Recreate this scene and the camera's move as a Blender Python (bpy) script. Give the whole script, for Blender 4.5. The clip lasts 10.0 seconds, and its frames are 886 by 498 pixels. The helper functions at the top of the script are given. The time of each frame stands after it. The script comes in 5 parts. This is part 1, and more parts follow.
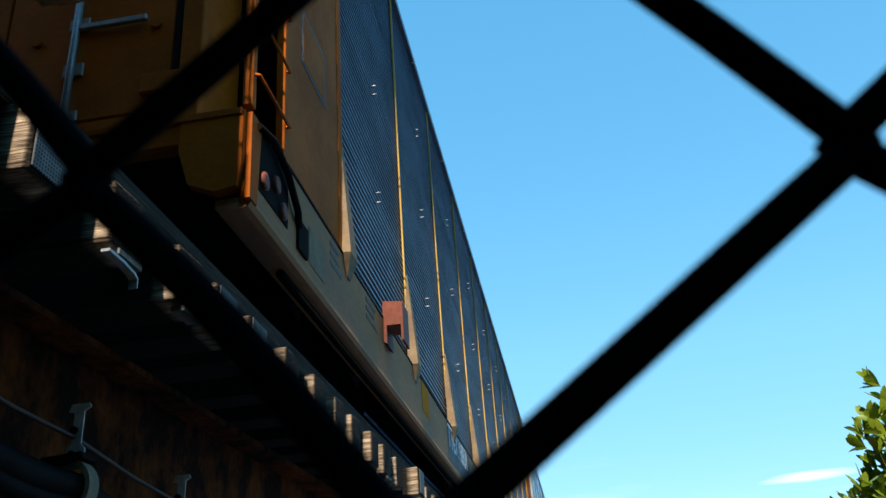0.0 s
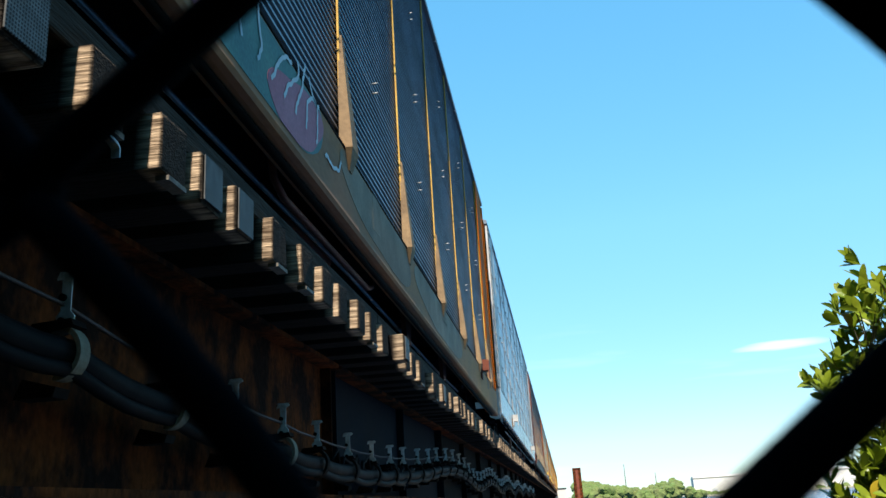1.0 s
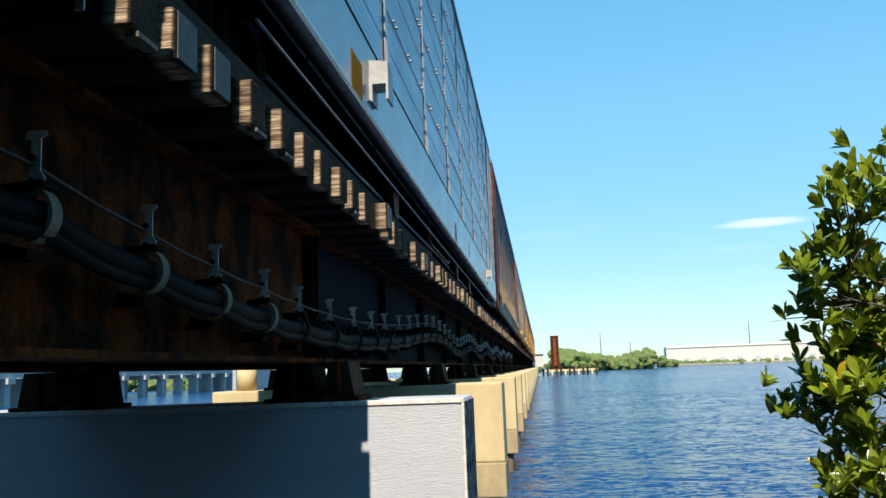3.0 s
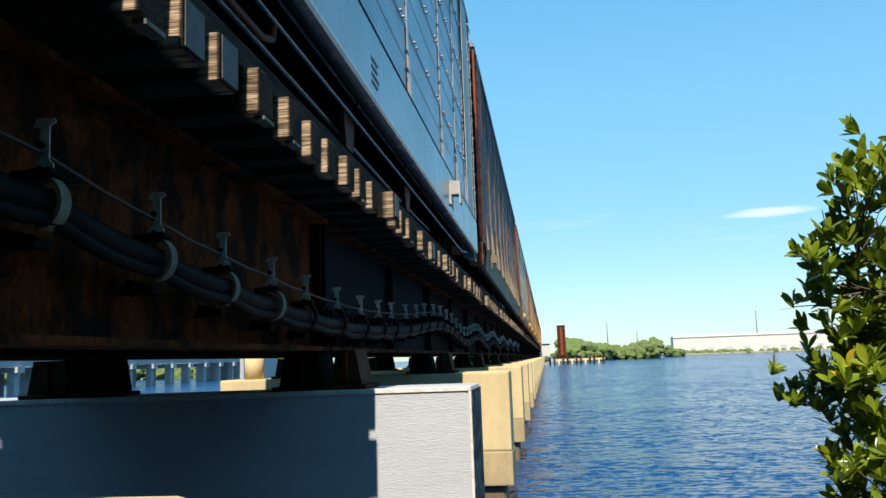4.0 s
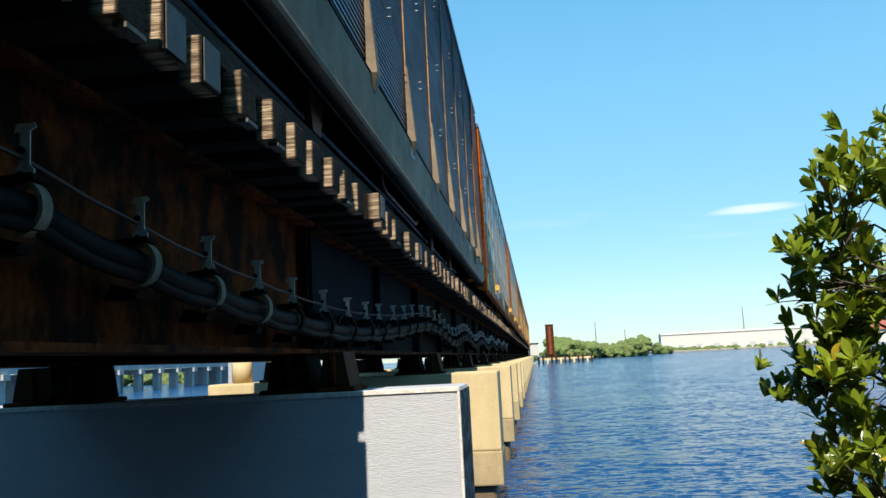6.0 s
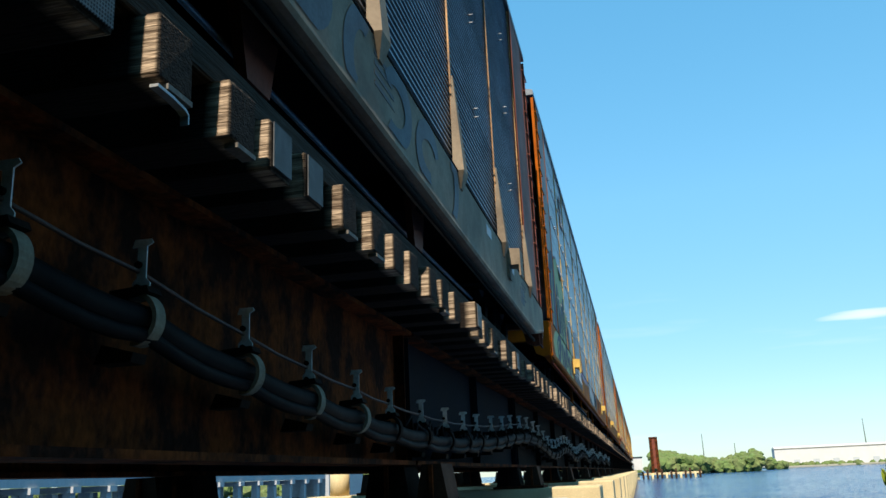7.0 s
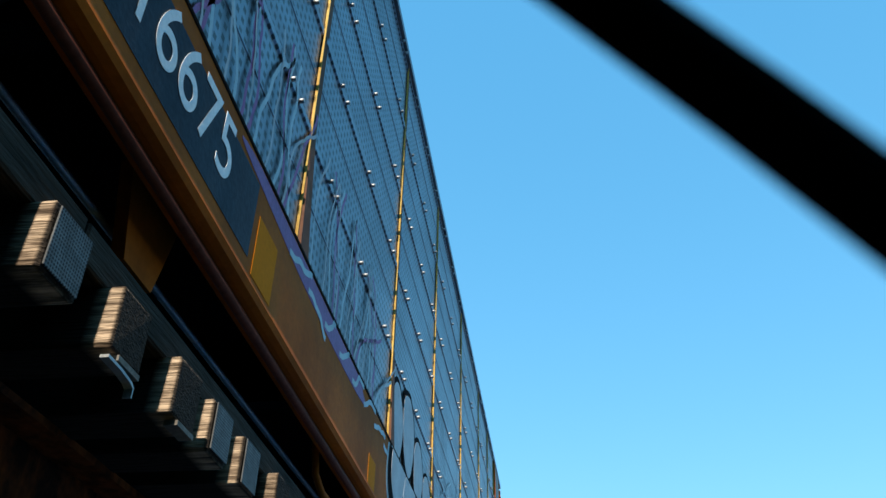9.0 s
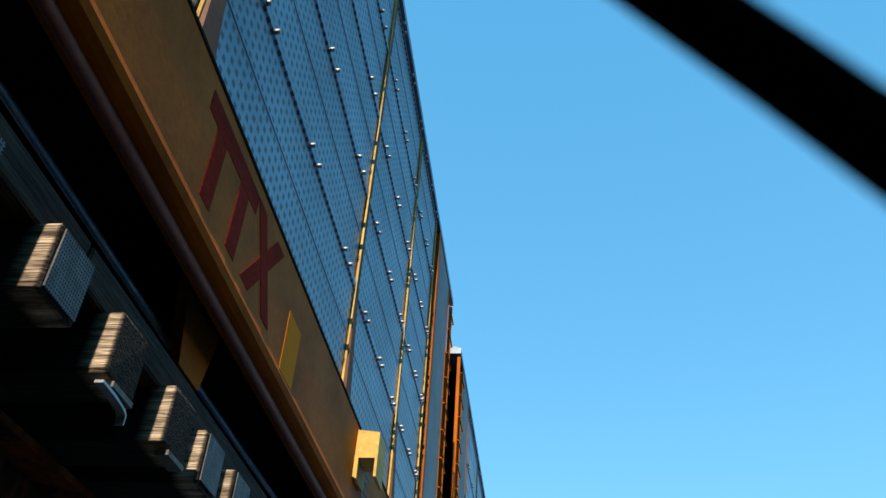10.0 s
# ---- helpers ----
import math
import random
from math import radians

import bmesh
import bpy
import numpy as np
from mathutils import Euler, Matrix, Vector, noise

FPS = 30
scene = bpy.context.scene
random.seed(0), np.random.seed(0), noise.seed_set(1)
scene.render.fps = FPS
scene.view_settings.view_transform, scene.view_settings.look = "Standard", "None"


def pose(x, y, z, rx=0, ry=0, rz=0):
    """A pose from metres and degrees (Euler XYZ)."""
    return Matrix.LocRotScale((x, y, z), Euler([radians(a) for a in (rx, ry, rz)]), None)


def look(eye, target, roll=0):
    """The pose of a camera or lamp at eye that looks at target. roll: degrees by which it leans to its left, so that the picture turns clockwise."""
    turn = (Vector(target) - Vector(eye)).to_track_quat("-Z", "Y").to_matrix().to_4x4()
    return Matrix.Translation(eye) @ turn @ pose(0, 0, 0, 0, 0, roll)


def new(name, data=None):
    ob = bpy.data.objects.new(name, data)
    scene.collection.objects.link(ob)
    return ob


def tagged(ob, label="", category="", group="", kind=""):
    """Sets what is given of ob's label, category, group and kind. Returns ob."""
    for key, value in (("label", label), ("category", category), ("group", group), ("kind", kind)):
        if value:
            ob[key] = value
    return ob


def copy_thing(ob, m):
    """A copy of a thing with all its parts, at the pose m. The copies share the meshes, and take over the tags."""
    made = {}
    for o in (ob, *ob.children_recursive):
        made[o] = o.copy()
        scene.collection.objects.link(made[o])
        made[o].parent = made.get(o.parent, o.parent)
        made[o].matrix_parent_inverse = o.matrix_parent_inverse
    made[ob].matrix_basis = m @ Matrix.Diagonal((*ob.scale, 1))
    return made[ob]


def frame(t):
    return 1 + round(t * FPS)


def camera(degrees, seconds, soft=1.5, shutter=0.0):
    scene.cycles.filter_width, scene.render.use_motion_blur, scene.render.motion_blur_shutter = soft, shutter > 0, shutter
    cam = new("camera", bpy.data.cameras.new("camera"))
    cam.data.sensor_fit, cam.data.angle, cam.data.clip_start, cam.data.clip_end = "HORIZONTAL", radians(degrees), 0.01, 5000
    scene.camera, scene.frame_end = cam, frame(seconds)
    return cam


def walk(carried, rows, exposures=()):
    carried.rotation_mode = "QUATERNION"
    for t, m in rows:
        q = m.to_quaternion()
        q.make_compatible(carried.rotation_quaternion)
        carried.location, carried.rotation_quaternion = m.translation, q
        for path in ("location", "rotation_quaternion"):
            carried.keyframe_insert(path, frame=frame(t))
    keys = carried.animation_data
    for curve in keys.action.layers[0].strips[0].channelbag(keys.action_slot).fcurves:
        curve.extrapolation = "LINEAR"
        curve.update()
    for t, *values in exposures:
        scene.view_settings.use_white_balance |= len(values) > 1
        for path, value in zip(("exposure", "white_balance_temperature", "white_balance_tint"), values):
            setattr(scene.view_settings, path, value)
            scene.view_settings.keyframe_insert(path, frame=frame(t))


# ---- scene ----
cam = camera(55.1, 10.0, soft=1.5)
cam.data.dof.use_dof = True
cam.data.dof.focus_distance = 6.0
cam.data.dof.aperture_fstop = 36.0
# seconds, x, y, z, then pose angles
PATH = [
    (0, 0.0080, -0.0057, 3.0582, 115.85, 3.88, 8.93),
    (0.5, 0.0032, -0.0040, 3.0617, 112.67, 3.98, 10.81),
    (1, 0.0021, 0.0061, 3.0789, 106.99, 3.46, 7.77),
    (1.5, 0.0005, 0.0126, 3.0819, 102.67, 3.04, 6.32),
    (2, 0.0079, 0.0262, 3.0928, 99.88, 2.65, 4.05),
    (2.5, 0.0141, 0.0651, 3.1042, 98.67, 2.36, 5.40),
    (4, 0.0088, 0.0675, 3.0954, 97.41, 2.03, 6.93),
    (4.5, 0.0157, 0.0668, 3.0986, 96.89, 2.37, 5.80),
    (5, 0.0079, 0.0674, 3.0992, 96.54, 2.93, 5.46),
    (6.5, 0.0174, 0.0756, 3.0882, 99.54, 2.83, 7.85),
    (7, 0.0078, 0.0660, 3.0832, 105.12, 2.49, 12.65),
    (7.5, 0.0173, 0.0333, 3.0862, 111.54, 1.25, 14.18),
    (8, 0.0201, 0.0333, 3.0873, 119.09, 0.67, 11.99),
    (8.5, 0.0193, 0.0340, 3.0853, 122.28, 0.21, 9.66),
    (9, 0.0176, 0.0337, 3.0839, 124.80, -0.99, 7.27),
    (9.5, 0.0166, 0.0349, 3.0823, 127.50, -1.63, 6.13),
    (10, 0.0158, 0.0353, 3.0806, 127.61, -3.08, 5.86),
]
walk(cam, [(t, pose(*p)) for t, *p in PATH],
     exposures=[(0.0, 0.9), (1.0, 0.95), (2.0, 0.75), (4.5, 0.65), (6.5, 0.65), (7.5, 0.8), (8.5, 0.95), (10.0, 0.9)])

# ---------------------------------------------------------------- light
SUN_ELEV, SUN_AZ = 50.0, -1.35      # degrees; azimuth of travel, from +y towards +x
world = bpy.data.worlds.new("sky")
scene.world = world
world.use_nodes = True
wn = world.node_tree
sky = wn.nodes.new("ShaderNodeTexSky")
sky.sky_type = "NISHITA"
sky.sun_disc = False
sky.sun_elevation = radians(SUN_ELEV)
sky.sun_rotation = radians(180 + SUN_AZ)
sky.air_density, sky.dust_density, sky.ozone_density = 1.0, 0.0, 3.0
wn.nodes["Background"].inputs["Strength"].default_value = 0.31
rich = wn.nodes.new("ShaderNodeHueSaturation")
rich.inputs["Hue"].default_value = 0.487
rich.inputs["Saturation"].default_value = 2.0
soft_sky = wn.nodes.new("ShaderNodeGamma")
soft_sky.inputs["Gamma"].default_value = 0.45
wn.links.new(sky.outputs["Color"], soft_sky.inputs["Color"])
wn.links.new(soft_sky.outputs["Color"], rich.inputs["Color"])
# thin clouds low over the horizon
wtc = wn.nodes.new("ShaderNodeTexCoord")
wmap = wn.nodes.new("ShaderNodeMapping")
wmap.inputs["Scale"].default_value = (2.2, 2.2, 22.0)
wnoise = wn.nodes.new("ShaderNodeTexNoise")
wnoise.inputs["Scale"].default_value = 1.7
wnoise.inputs["Detail"].default_value = 7
wn.links.new(wtc.outputs["Generated"], wmap.inputs["Vector"])
wn.links.new(wmap.outputs["Vector"], wnoise.inputs["Vector"])
wr = wn.nodes.new("ShaderNodeMapRange")
wr.inputs["From Min"].default_value, wr.inputs["From Max"].default_value = 0.60, 0.78
wn.links.new(wnoise.outputs["Fac"], wr.inputs["Value"])
wsep = wn.nodes.new("ShaderNodeSeparateXYZ")
wn.links.new(wtc.outputs["Generated"], wsep.inputs[0])
wlow = wn.nodes.new("ShaderNodeMapRange")
wlow.inputs["From Min"].default_value, wlow.inputs["From Max"].default_value = 0.22, 0.03
wlow.inputs["To Max"].default_value = 0.4
wn.links.new(wsep.outputs["Z"], wlow.inputs["Value"])
wmul = wn.nodes.new("ShaderNodeMath")
wmul.operation = "MULTIPLY"
wn.links.new(wr.outputs["Result"], wmul.inputs[0])
wn.links.new(wlow.outputs["Result"], wmul.inputs[1])
wmix = wn.nodes.new("ShaderNodeMix")
wmix.data_type = "RGBA"
wmix.inputs["B"].default_value = (2.2, 2.35, 2.45, 1)


def wmath(op, a, b):
    n = wn.nodes.new("ShaderNodeMath")
    n.operation = op
    for k, v in enumerate((a, b)):
        if isinstance(v, (int, float)):
            n.inputs[k].default_value = v
        else:
            wn.links.new(v, n.inputs[k])
    return n.outputs[0]


# one long streak of cloud over the far shore
east = wmath("DIVIDE", wmath("SUBTRACT", wmath("DIVIDE", wsep.outputs["X"], wmath("MAXIMUM", wsep.outputs["Y"], 0.01)), 0.262), 0.058)
wob = wmath("MULTIPLY", wmath("SUBTRACT", wnoise.outputs["Fac"], 0.5), 0.016)
high = wmath("DIVIDE", wmath("ADD", wmath("SUBTRACT", wsep.outputs["Z"], 0.147), wob), 0.0032)
streak = wmath("SUBTRACT", wmath("SUBTRACT", 1.0, wmath("MULTIPLY", east, east)), wmath("MULTIPLY", high, high))
streak = wmath("MULTIPLY", wmath("MAXIMUM", streak, 0.0), 0.75)
wn.links.new(wmath("MAXIMUM", streak, wmul.outputs[0]), wmix.inputs["Factor"])
# pale blue air low over the horizon
air = wn.nodes.new("ShaderNodeMapRange")
air.inputs["From Min"].default_value, air.inputs["From Max"].default_value = 0.30, 0.02
air.inputs["To Max"].default_value = 1.0
wn.links.new(wsep.outputs["Z"], air.inputs["Value"])
tint = wn.nodes.new("ShaderNodeMix")
tint.data_type, tint.blend_type = "RGBA", "MULTIPLY"
tint.inputs["B"].default_value = (0.60, 0.77, 0.90, 1)
wn.links.new(air.outputs["Result"], tint.inputs["Factor"])
wn.links.new(rich.outputs["Color"], tint.inputs["A"])
wn.links.new(tint.outputs["Result"], wmix.inputs["A"])
wn.links.new(wmix.outputs["Result"], wn.nodes["Background"].inputs["Color"])
sun = new("sun", bpy.data.lights.new("sun", "SUN"))
sun.data.energy, sun.data.angle, sun.data.color = 4.8, radians(0.53), (1.0, 0.93, 0.82)
sun.matrix_world = look((0, 0, 0), (math.sin(radians(SUN_AZ)) * math.cos(radians(SUN_ELEV)),
                                    math.cos(radians(SUN_AZ)) * math.cos(radians(SUN_ELEV)), -math.sin(radians(SUN_ELEV))))

# ---------------------------------------------------------------- materials


def mat(name, color, rough=0.7, metal=0.0, var=0.25, scale=3.0, fine=40.0, bump=0.2, second=None, amount=0.5,
        stretch=(1, 1, 1), edge=0.12, spec=0.5):
    """Base colour with large stains towards a second colour, fine grain and relief."""
    m = bpy.data.materials.new(name)
    m.use_nodes = True
    nt = m.node_tree
    b = nt.nodes["Principled BSDF"]
    b.inputs["Metallic"].default_value = metal
    b.inputs["Specular IOR Level"].default_value = spec
    tc = nt.nodes.new("ShaderNodeTexCoord")
    mp = nt.nodes.new("ShaderNodeMapping")
    mp.inputs["Scale"].default_value = stretch
    info = nt.nodes.new("ShaderNodeObjectInfo")
    nt.links.new(tc.outputs["Object"], mp.inputs["Vector"])
    add = nt.nodes.new("ShaderNodeVectorMath")
    add.operation = "ADD"
    sc = nt.nodes.new("ShaderNodeMath")
    sc.operation = "MULTIPLY"
    sc.inputs[1].default_value = 31.0
    nt.links.new(info.outputs["Random"], sc.inputs[0])
    nt.links.new(mp.outputs["Vector"], add.inputs[0])
    nt.links.new(sc.outputs[0], add.inputs[1])
    big = nt.nodes.new("ShaderNodeTexNoise")
    big.inputs["Scale"].default_value = scale
    big.inputs["Detail"].default_value = 6
    big.inputs["Roughness"].default_value = 0.65
    small = nt.nodes.new("ShaderNodeTexNoise")
    small.inputs["Scale"].default_value = fine
    small.inputs["Detail"].default_value = 3
    for n in (big, small):
        nt.links.new(add.outputs[0], n.inputs["Vector"])
    ramp = nt.nodes.new("ShaderNodeMapRange")
    ramp.inputs["From Min"].default_value = 0.5 - edge
    ramp.inputs["From Max"].default_value = 0.5 + edge
    ramp.inputs["To Max"].default_value = amount
    nt.links.new(big.outputs["Fac"], ramp.inputs["Value"])
    mix = nt.nodes.new("ShaderNodeMix")
    mix.data_type = "RGBA"
    second = second or tuple(c * (1 - var) for c in color)
    mix.inputs["A"].default_value = (*color, 1)
    mix.inputs["B"].default_value = (*second, 1)
    nt.links.new(ramp.outputs["Result"], mix.inputs["Factor"])
    hsv = nt.nodes.new("ShaderNodeHueSaturation")
    val = nt.nodes.new("ShaderNodeMapRange")
    val.inputs["From Min"].default_value, val.inputs["From Max"].default_value = 0.25, 0.75
    val.inputs["To Min"].default_value, val.inputs["To Max"].default_value = 1 - var, 1 + var
    nt.links.new(small.outputs["Fac"], val.inputs["Value"])
    nt.links.new(val.outputs["Result"], hsv.inputs["Value"])
    nt.links.new(mix.outputs["Result"], hsv.inputs["Color"])
    nt.links.new(hsv.outputs["Color"], b.inputs["Base Color"])
    rr = nt.nodes.new("ShaderNodeMapRange")
    rr.inputs["To Min"].default_value, rr.inputs["To Max"].default_value = max(0.03, rough - 0.12), min(1, rough + 0.12)
    nt.links.new(big.outputs["Fac"], rr.inputs["Value"])
    nt.links.new(rr.outputs["Result"], b.inputs["Roughness"])
    if bump:
        bp = nt.nodes.new("ShaderNodeBump")
        bp.inputs["Strength"].default_value = bump
        bp.inputs["Distance"].default_value = 0.01
        nt.links.new(small.outputs["Fac"], bp.inputs["Height"])
        nt.links.new(bp.outputs["Normal"], b.inputs["Normal"])
    return m


M_PAINTED = mat("painted_concrete", (0.47, 0.47, 0.48), 0.75, var=0.08, scale=2, fine=55, bump=0.5, second=(0.40, 0.40, 0.41), stretch=(0.45, 1, 3))
M_CONC = mat("tan_concrete", (0.60, 0.46, 0.24), 0.9, var=0.16, scale=1.6, fine=60, bump=0.4, second=(0.42, 0.31, 0.155), stretch=(1.5, 1.5, 0.7))
M_DAMPCONC = mat("damp_tan_concrete", (0.44, 0.33, 0.17), 0.8, var=0.2, scale=2.2, fine=50, bump=0.4, second=(0.22, 0.165, 0.09), stretch=(1.5, 1.5, 0.7))
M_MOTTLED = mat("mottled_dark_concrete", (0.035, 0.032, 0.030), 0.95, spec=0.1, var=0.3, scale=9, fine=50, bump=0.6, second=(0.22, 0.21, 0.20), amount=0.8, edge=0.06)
M_CHALK = mat("chalky_white_rim", (0.72, 0.68, 0.60), 0.9, var=0.15, scale=12, fine=60, bump=0.4, second=(0.45, 0.40, 0.33))
M_WETCONC = mat("tide_stained_concrete", (0.16, 0.11, 0.06), 0.6, var=0.3, scale=5, fine=40, bump=0.8)
M_RUST = mat("rusted_girder_steel", (0.115, 0.030, 0.008), 0.95, spec=0.03, var=0.4, scale=3.4, fine=28, bump=0.6, second=(0.009, 0.007, 0.006), amount=0.92, stretch=(1, 1, 0.7), edge=0.09)
M_GREYGIRD = mat("grey_girder_paint", (0.010, 0.011, 0.015), 0.85, spec=0.03, var=0.15, scale=1.5, fine=30, bump=0.2, second=(0.02, 0.018, 0.017))
M_BLACK = mat("black_steel", (0.006, 0.005, 0.0045), 0.85, spec=0.03, var=0.3, scale=6, fine=60, bump=0.3, second=(0.03, 0.018, 0.012))
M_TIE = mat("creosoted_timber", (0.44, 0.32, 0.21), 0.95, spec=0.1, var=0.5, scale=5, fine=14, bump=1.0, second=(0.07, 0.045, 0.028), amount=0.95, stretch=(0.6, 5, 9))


def shade_past_ends(m, x0, x1, dark):
    """Timber bleached near its open end; tar and shade painted dark further in and on its sawn end."""
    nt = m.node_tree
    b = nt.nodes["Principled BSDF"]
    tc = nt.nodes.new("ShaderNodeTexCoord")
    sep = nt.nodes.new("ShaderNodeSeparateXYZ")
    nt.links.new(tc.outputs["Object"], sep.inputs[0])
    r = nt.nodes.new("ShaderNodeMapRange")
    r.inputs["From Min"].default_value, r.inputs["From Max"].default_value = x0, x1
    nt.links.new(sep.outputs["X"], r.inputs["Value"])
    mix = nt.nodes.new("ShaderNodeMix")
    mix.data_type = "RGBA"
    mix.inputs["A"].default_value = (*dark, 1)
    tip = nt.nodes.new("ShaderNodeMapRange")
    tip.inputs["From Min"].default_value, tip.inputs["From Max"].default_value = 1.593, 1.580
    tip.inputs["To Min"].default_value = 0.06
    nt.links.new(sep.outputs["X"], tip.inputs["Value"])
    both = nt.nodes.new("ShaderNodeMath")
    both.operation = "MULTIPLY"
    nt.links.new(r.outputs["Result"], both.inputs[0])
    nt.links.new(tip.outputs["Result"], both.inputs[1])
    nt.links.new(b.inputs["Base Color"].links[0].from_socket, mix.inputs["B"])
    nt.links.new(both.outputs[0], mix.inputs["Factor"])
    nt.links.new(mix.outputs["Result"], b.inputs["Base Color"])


# dark begins about where the railcars' shadow crosses the ties
shade_past_ends(M_TIE, 1.49, 1.54, (0.012, 0.009, 0.007))
M_PLATE = mat("nail_plate_galvanised", (0.13, 0.13, 0.125), 0.6, metal=0.2, var=0.25, scale=20, fine=80, bump=0.2, second=(0.04, 0.037, 0.033), spec=0.2)
M_ZINC = mat("galvanised_steel", (0.336, 0.336, 0.329), 0.5, metal=0.5, var=0.15, scale=8, fine=60, bump=0.15, second=(0.231, 0.217, 0.196))
M_CABLE = mat("black_cable_sheath", (0.005, 0.005, 0.005), 0.62, var=0.2, scale=8, fine=50, bump=0.1, spec=0.03)
M_STRAP = mat("cream_saddle", (0.20, 0.175, 0.125), 0.8, spec=0.1, var=0.2, scale=8, fine=60, bump=0.2, second=(0.120, 0.090, 0.060))
M_PED = mat("rusty_tan_bearing", (0.05, 0.026, 0.014), 0.9, spec=0.1, var=0.25, scale=4, fine=40, bump=0.4, second=(0.02, 0.01, 0.007))
M_RAIL = mat("rail_steel", (0.06, 0.035, 0.025), 0.7, metal=0.3, var=0.3)
# faded jack pad paint; on post edges it stands for sunlight
M_PAD = mat("faded_pad_lit_edge_yellow", (0.58, 0.36, 0.085), 0.7, spec=0.15, var=0.15, scale=3, fine=30, bump=0.1, second=(0.35, 0.18, 0.04))
# sunlit tone for the post edges of the brown-ended car
M_OCHRE = mat("sunlit_ochre_edge", (0.46, 0.22, 0.06), 0.6, var=0.2, scale=2.5, fine=30, bump=0.1, second=(0.10, 0.05, 0.02), amount=0.9)
M_YELLOW = mat("railcar_yellow", (0.44, 0.098, 0.002), 0.7, spec=0.08, var=0.12, scale=1.4, fine=30, bump=0.1, second=(0.26, 0.058, 0.004), amount=0.8)
M_BROWN = mat("railcar_brown", (0.208, 0.054, 0.029), 0.6, var=0.2, scale=1.4, fine=30, bump=0.1, second=(0.064, 0.024, 0.016), spec=0.15)
M_WHITE = mat("railcar_white", (0.465, 0.450, 0.413), 0.5, var=0.12, scale=2, fine=30, bump=0.1, second=(0.270, 0.232, 0.188), amount=0.6)
M_GREYSILL = mat("dusty_grey_sill", (0.25, 0.19, 0.125), 0.65, var=0.12, scale=1.2, fine=30, bump=0.1, second=(0.13, 0.095, 0.065), amount=0.8, spec=0.1)
M_UNDER = mat("underframe_black", (0.008, 0.007, 0.006), 0.9, spec=0.05, var=0.3, scale=4, fine=40, bump=0.3)
M_DOORGREY = mat("weathered_door_steel", (0.300, 0.270, 0.225), 0.55, metal=0.2, var=0.12, scale=2, fine=30, bump=0.1, second=(0.203, 0.165, 0.128), amount=0.8)
M_LEAF = mat("leaf_green", (0.135, 0.20, 0.013), 0.32, var=0.3, scale=3, fine=20, bump=0.0, second=(0.25, 0.30, 0.020), amount=1.0)


def see_through(m, share):
    """Lets light through a leaf."""
    nt = m.node_tree
    b = nt.nodes["Principled BSDF"]
    t = nt.nodes.new("ShaderNodeBsdfTranslucent")
    nt.links.new(b.inputs["Base Color"].links[0].from_socket, t.inputs["Color"])
    mix = nt.nodes.new("ShaderNodeMixShader")
    mix.inputs[0].default_value = share
    nt.links.new(b.outputs[0], mix.inputs[1])
    nt.links.new(t.outputs[0], mix.inputs[2])
    nt.links.new(mix.outputs[0], nt.nodes["Material Output"].inputs["Surface"])


see_through(M_LEAF, 0.34)
M_LEAF_Y = mat("leaf_yellow", (0.440, 0.320, 0.024), 0.45, var=0.2, bump=0)
M_BARK = mat("grey_bark", (0.13, 0.11, 0.085), 0.9, var=0.3, scale=15, fine=60, bump=0.6)
M_FAR_GREEN = mat("far_foliage", (0.10, 0.15, 0.030), 0.9, var=0.35, scale=0.25, fine=0.9, bump=0, second=(0.126, 0.135, 0.041), amount=0.9)
M_WAREHOUSE = mat("warehouse_white", (0.55, 0.51, 0.455), 0.7, var=0.06, scale=0.05, fine=0.3, bump=0)
M_ROOF_RED = mat("far_red_roof", (0.32, 0.09, 0.05), 0.8, var=0.2, scale=0.1, fine=0.5, bump=0)
M_BANK = mat("sandy_bank", (0.045, 0.05, 0.022), 0.95, var=0.3, scale=0.6, fine=8, bump=0.6, second=(0.03, 0.025, 0.016), spec=0.1)
M_SAND = mat("pale_shore_sand", (0.288, 0.259, 0.187), 0.95, var=0.2, scale=0.05, fine=0.4, bump=0)
M_ROADBR = mat("pale_bridge_concrete", (0.40, 0.40, 0.39), 0.9, var=0.1, scale=0.2, fine=2, bump=0)
M_FENCE = mat("black_vinyl_wire", (0.002, 0.002, 0.003), 0.9, spec=0.02, var=0.2, scale=60, fine=300, bump=0.05)
M_BARS = mat("stencil_dark", (0.06, 0.05, 0.045), 0.7, var=0.2)
M_LETTER = mat("letter_white", (0.72, 0.72, 0.70), 0.6, var=0.1)
M_NUMBG = mat("number_panel_black", (0.03, 0.035, 0.045), 0.5, var=0.2, spec=0.05)
M_LOGO = mat("logo_maroon", (0.20, 0.014, 0.004), 0.85, var=0.2, spec=0.04)

M_SHINYSILL = mat("glossy_pale_sill", (0.352, 0.352, 0.352), 0.28, metal=0.3, var=0.08, scale=1.0, fine=20, bump=0.05, second=(0.272, 0.264, 0.256))
M_TANSILL = mat("dirty_tan_sill", (0.45, 0.185, 0.06), 0.7, spec=0.1, var=0.12, scale=0.8, fine=30, bump=0.1, second=(0.25, 0.13, 0.075), amount=0.9, stretch=(1, 0.35, 1))
M_GUARD = mat("grey_weathered_timber", (0.055, 0.045, 0.035), 0.95, spec=0.05, var=0.45, scale=3, fine=12, bump=1.0, second=(0.02, 0.016, 0.012), amount=0.8, stretch=(8, 0.7, 8))
P_GREEN = mat("paint_pale_green", (0.25, 0.29, 0.08), 0.5, var=0.1, bump=0.03, spec=0.15)
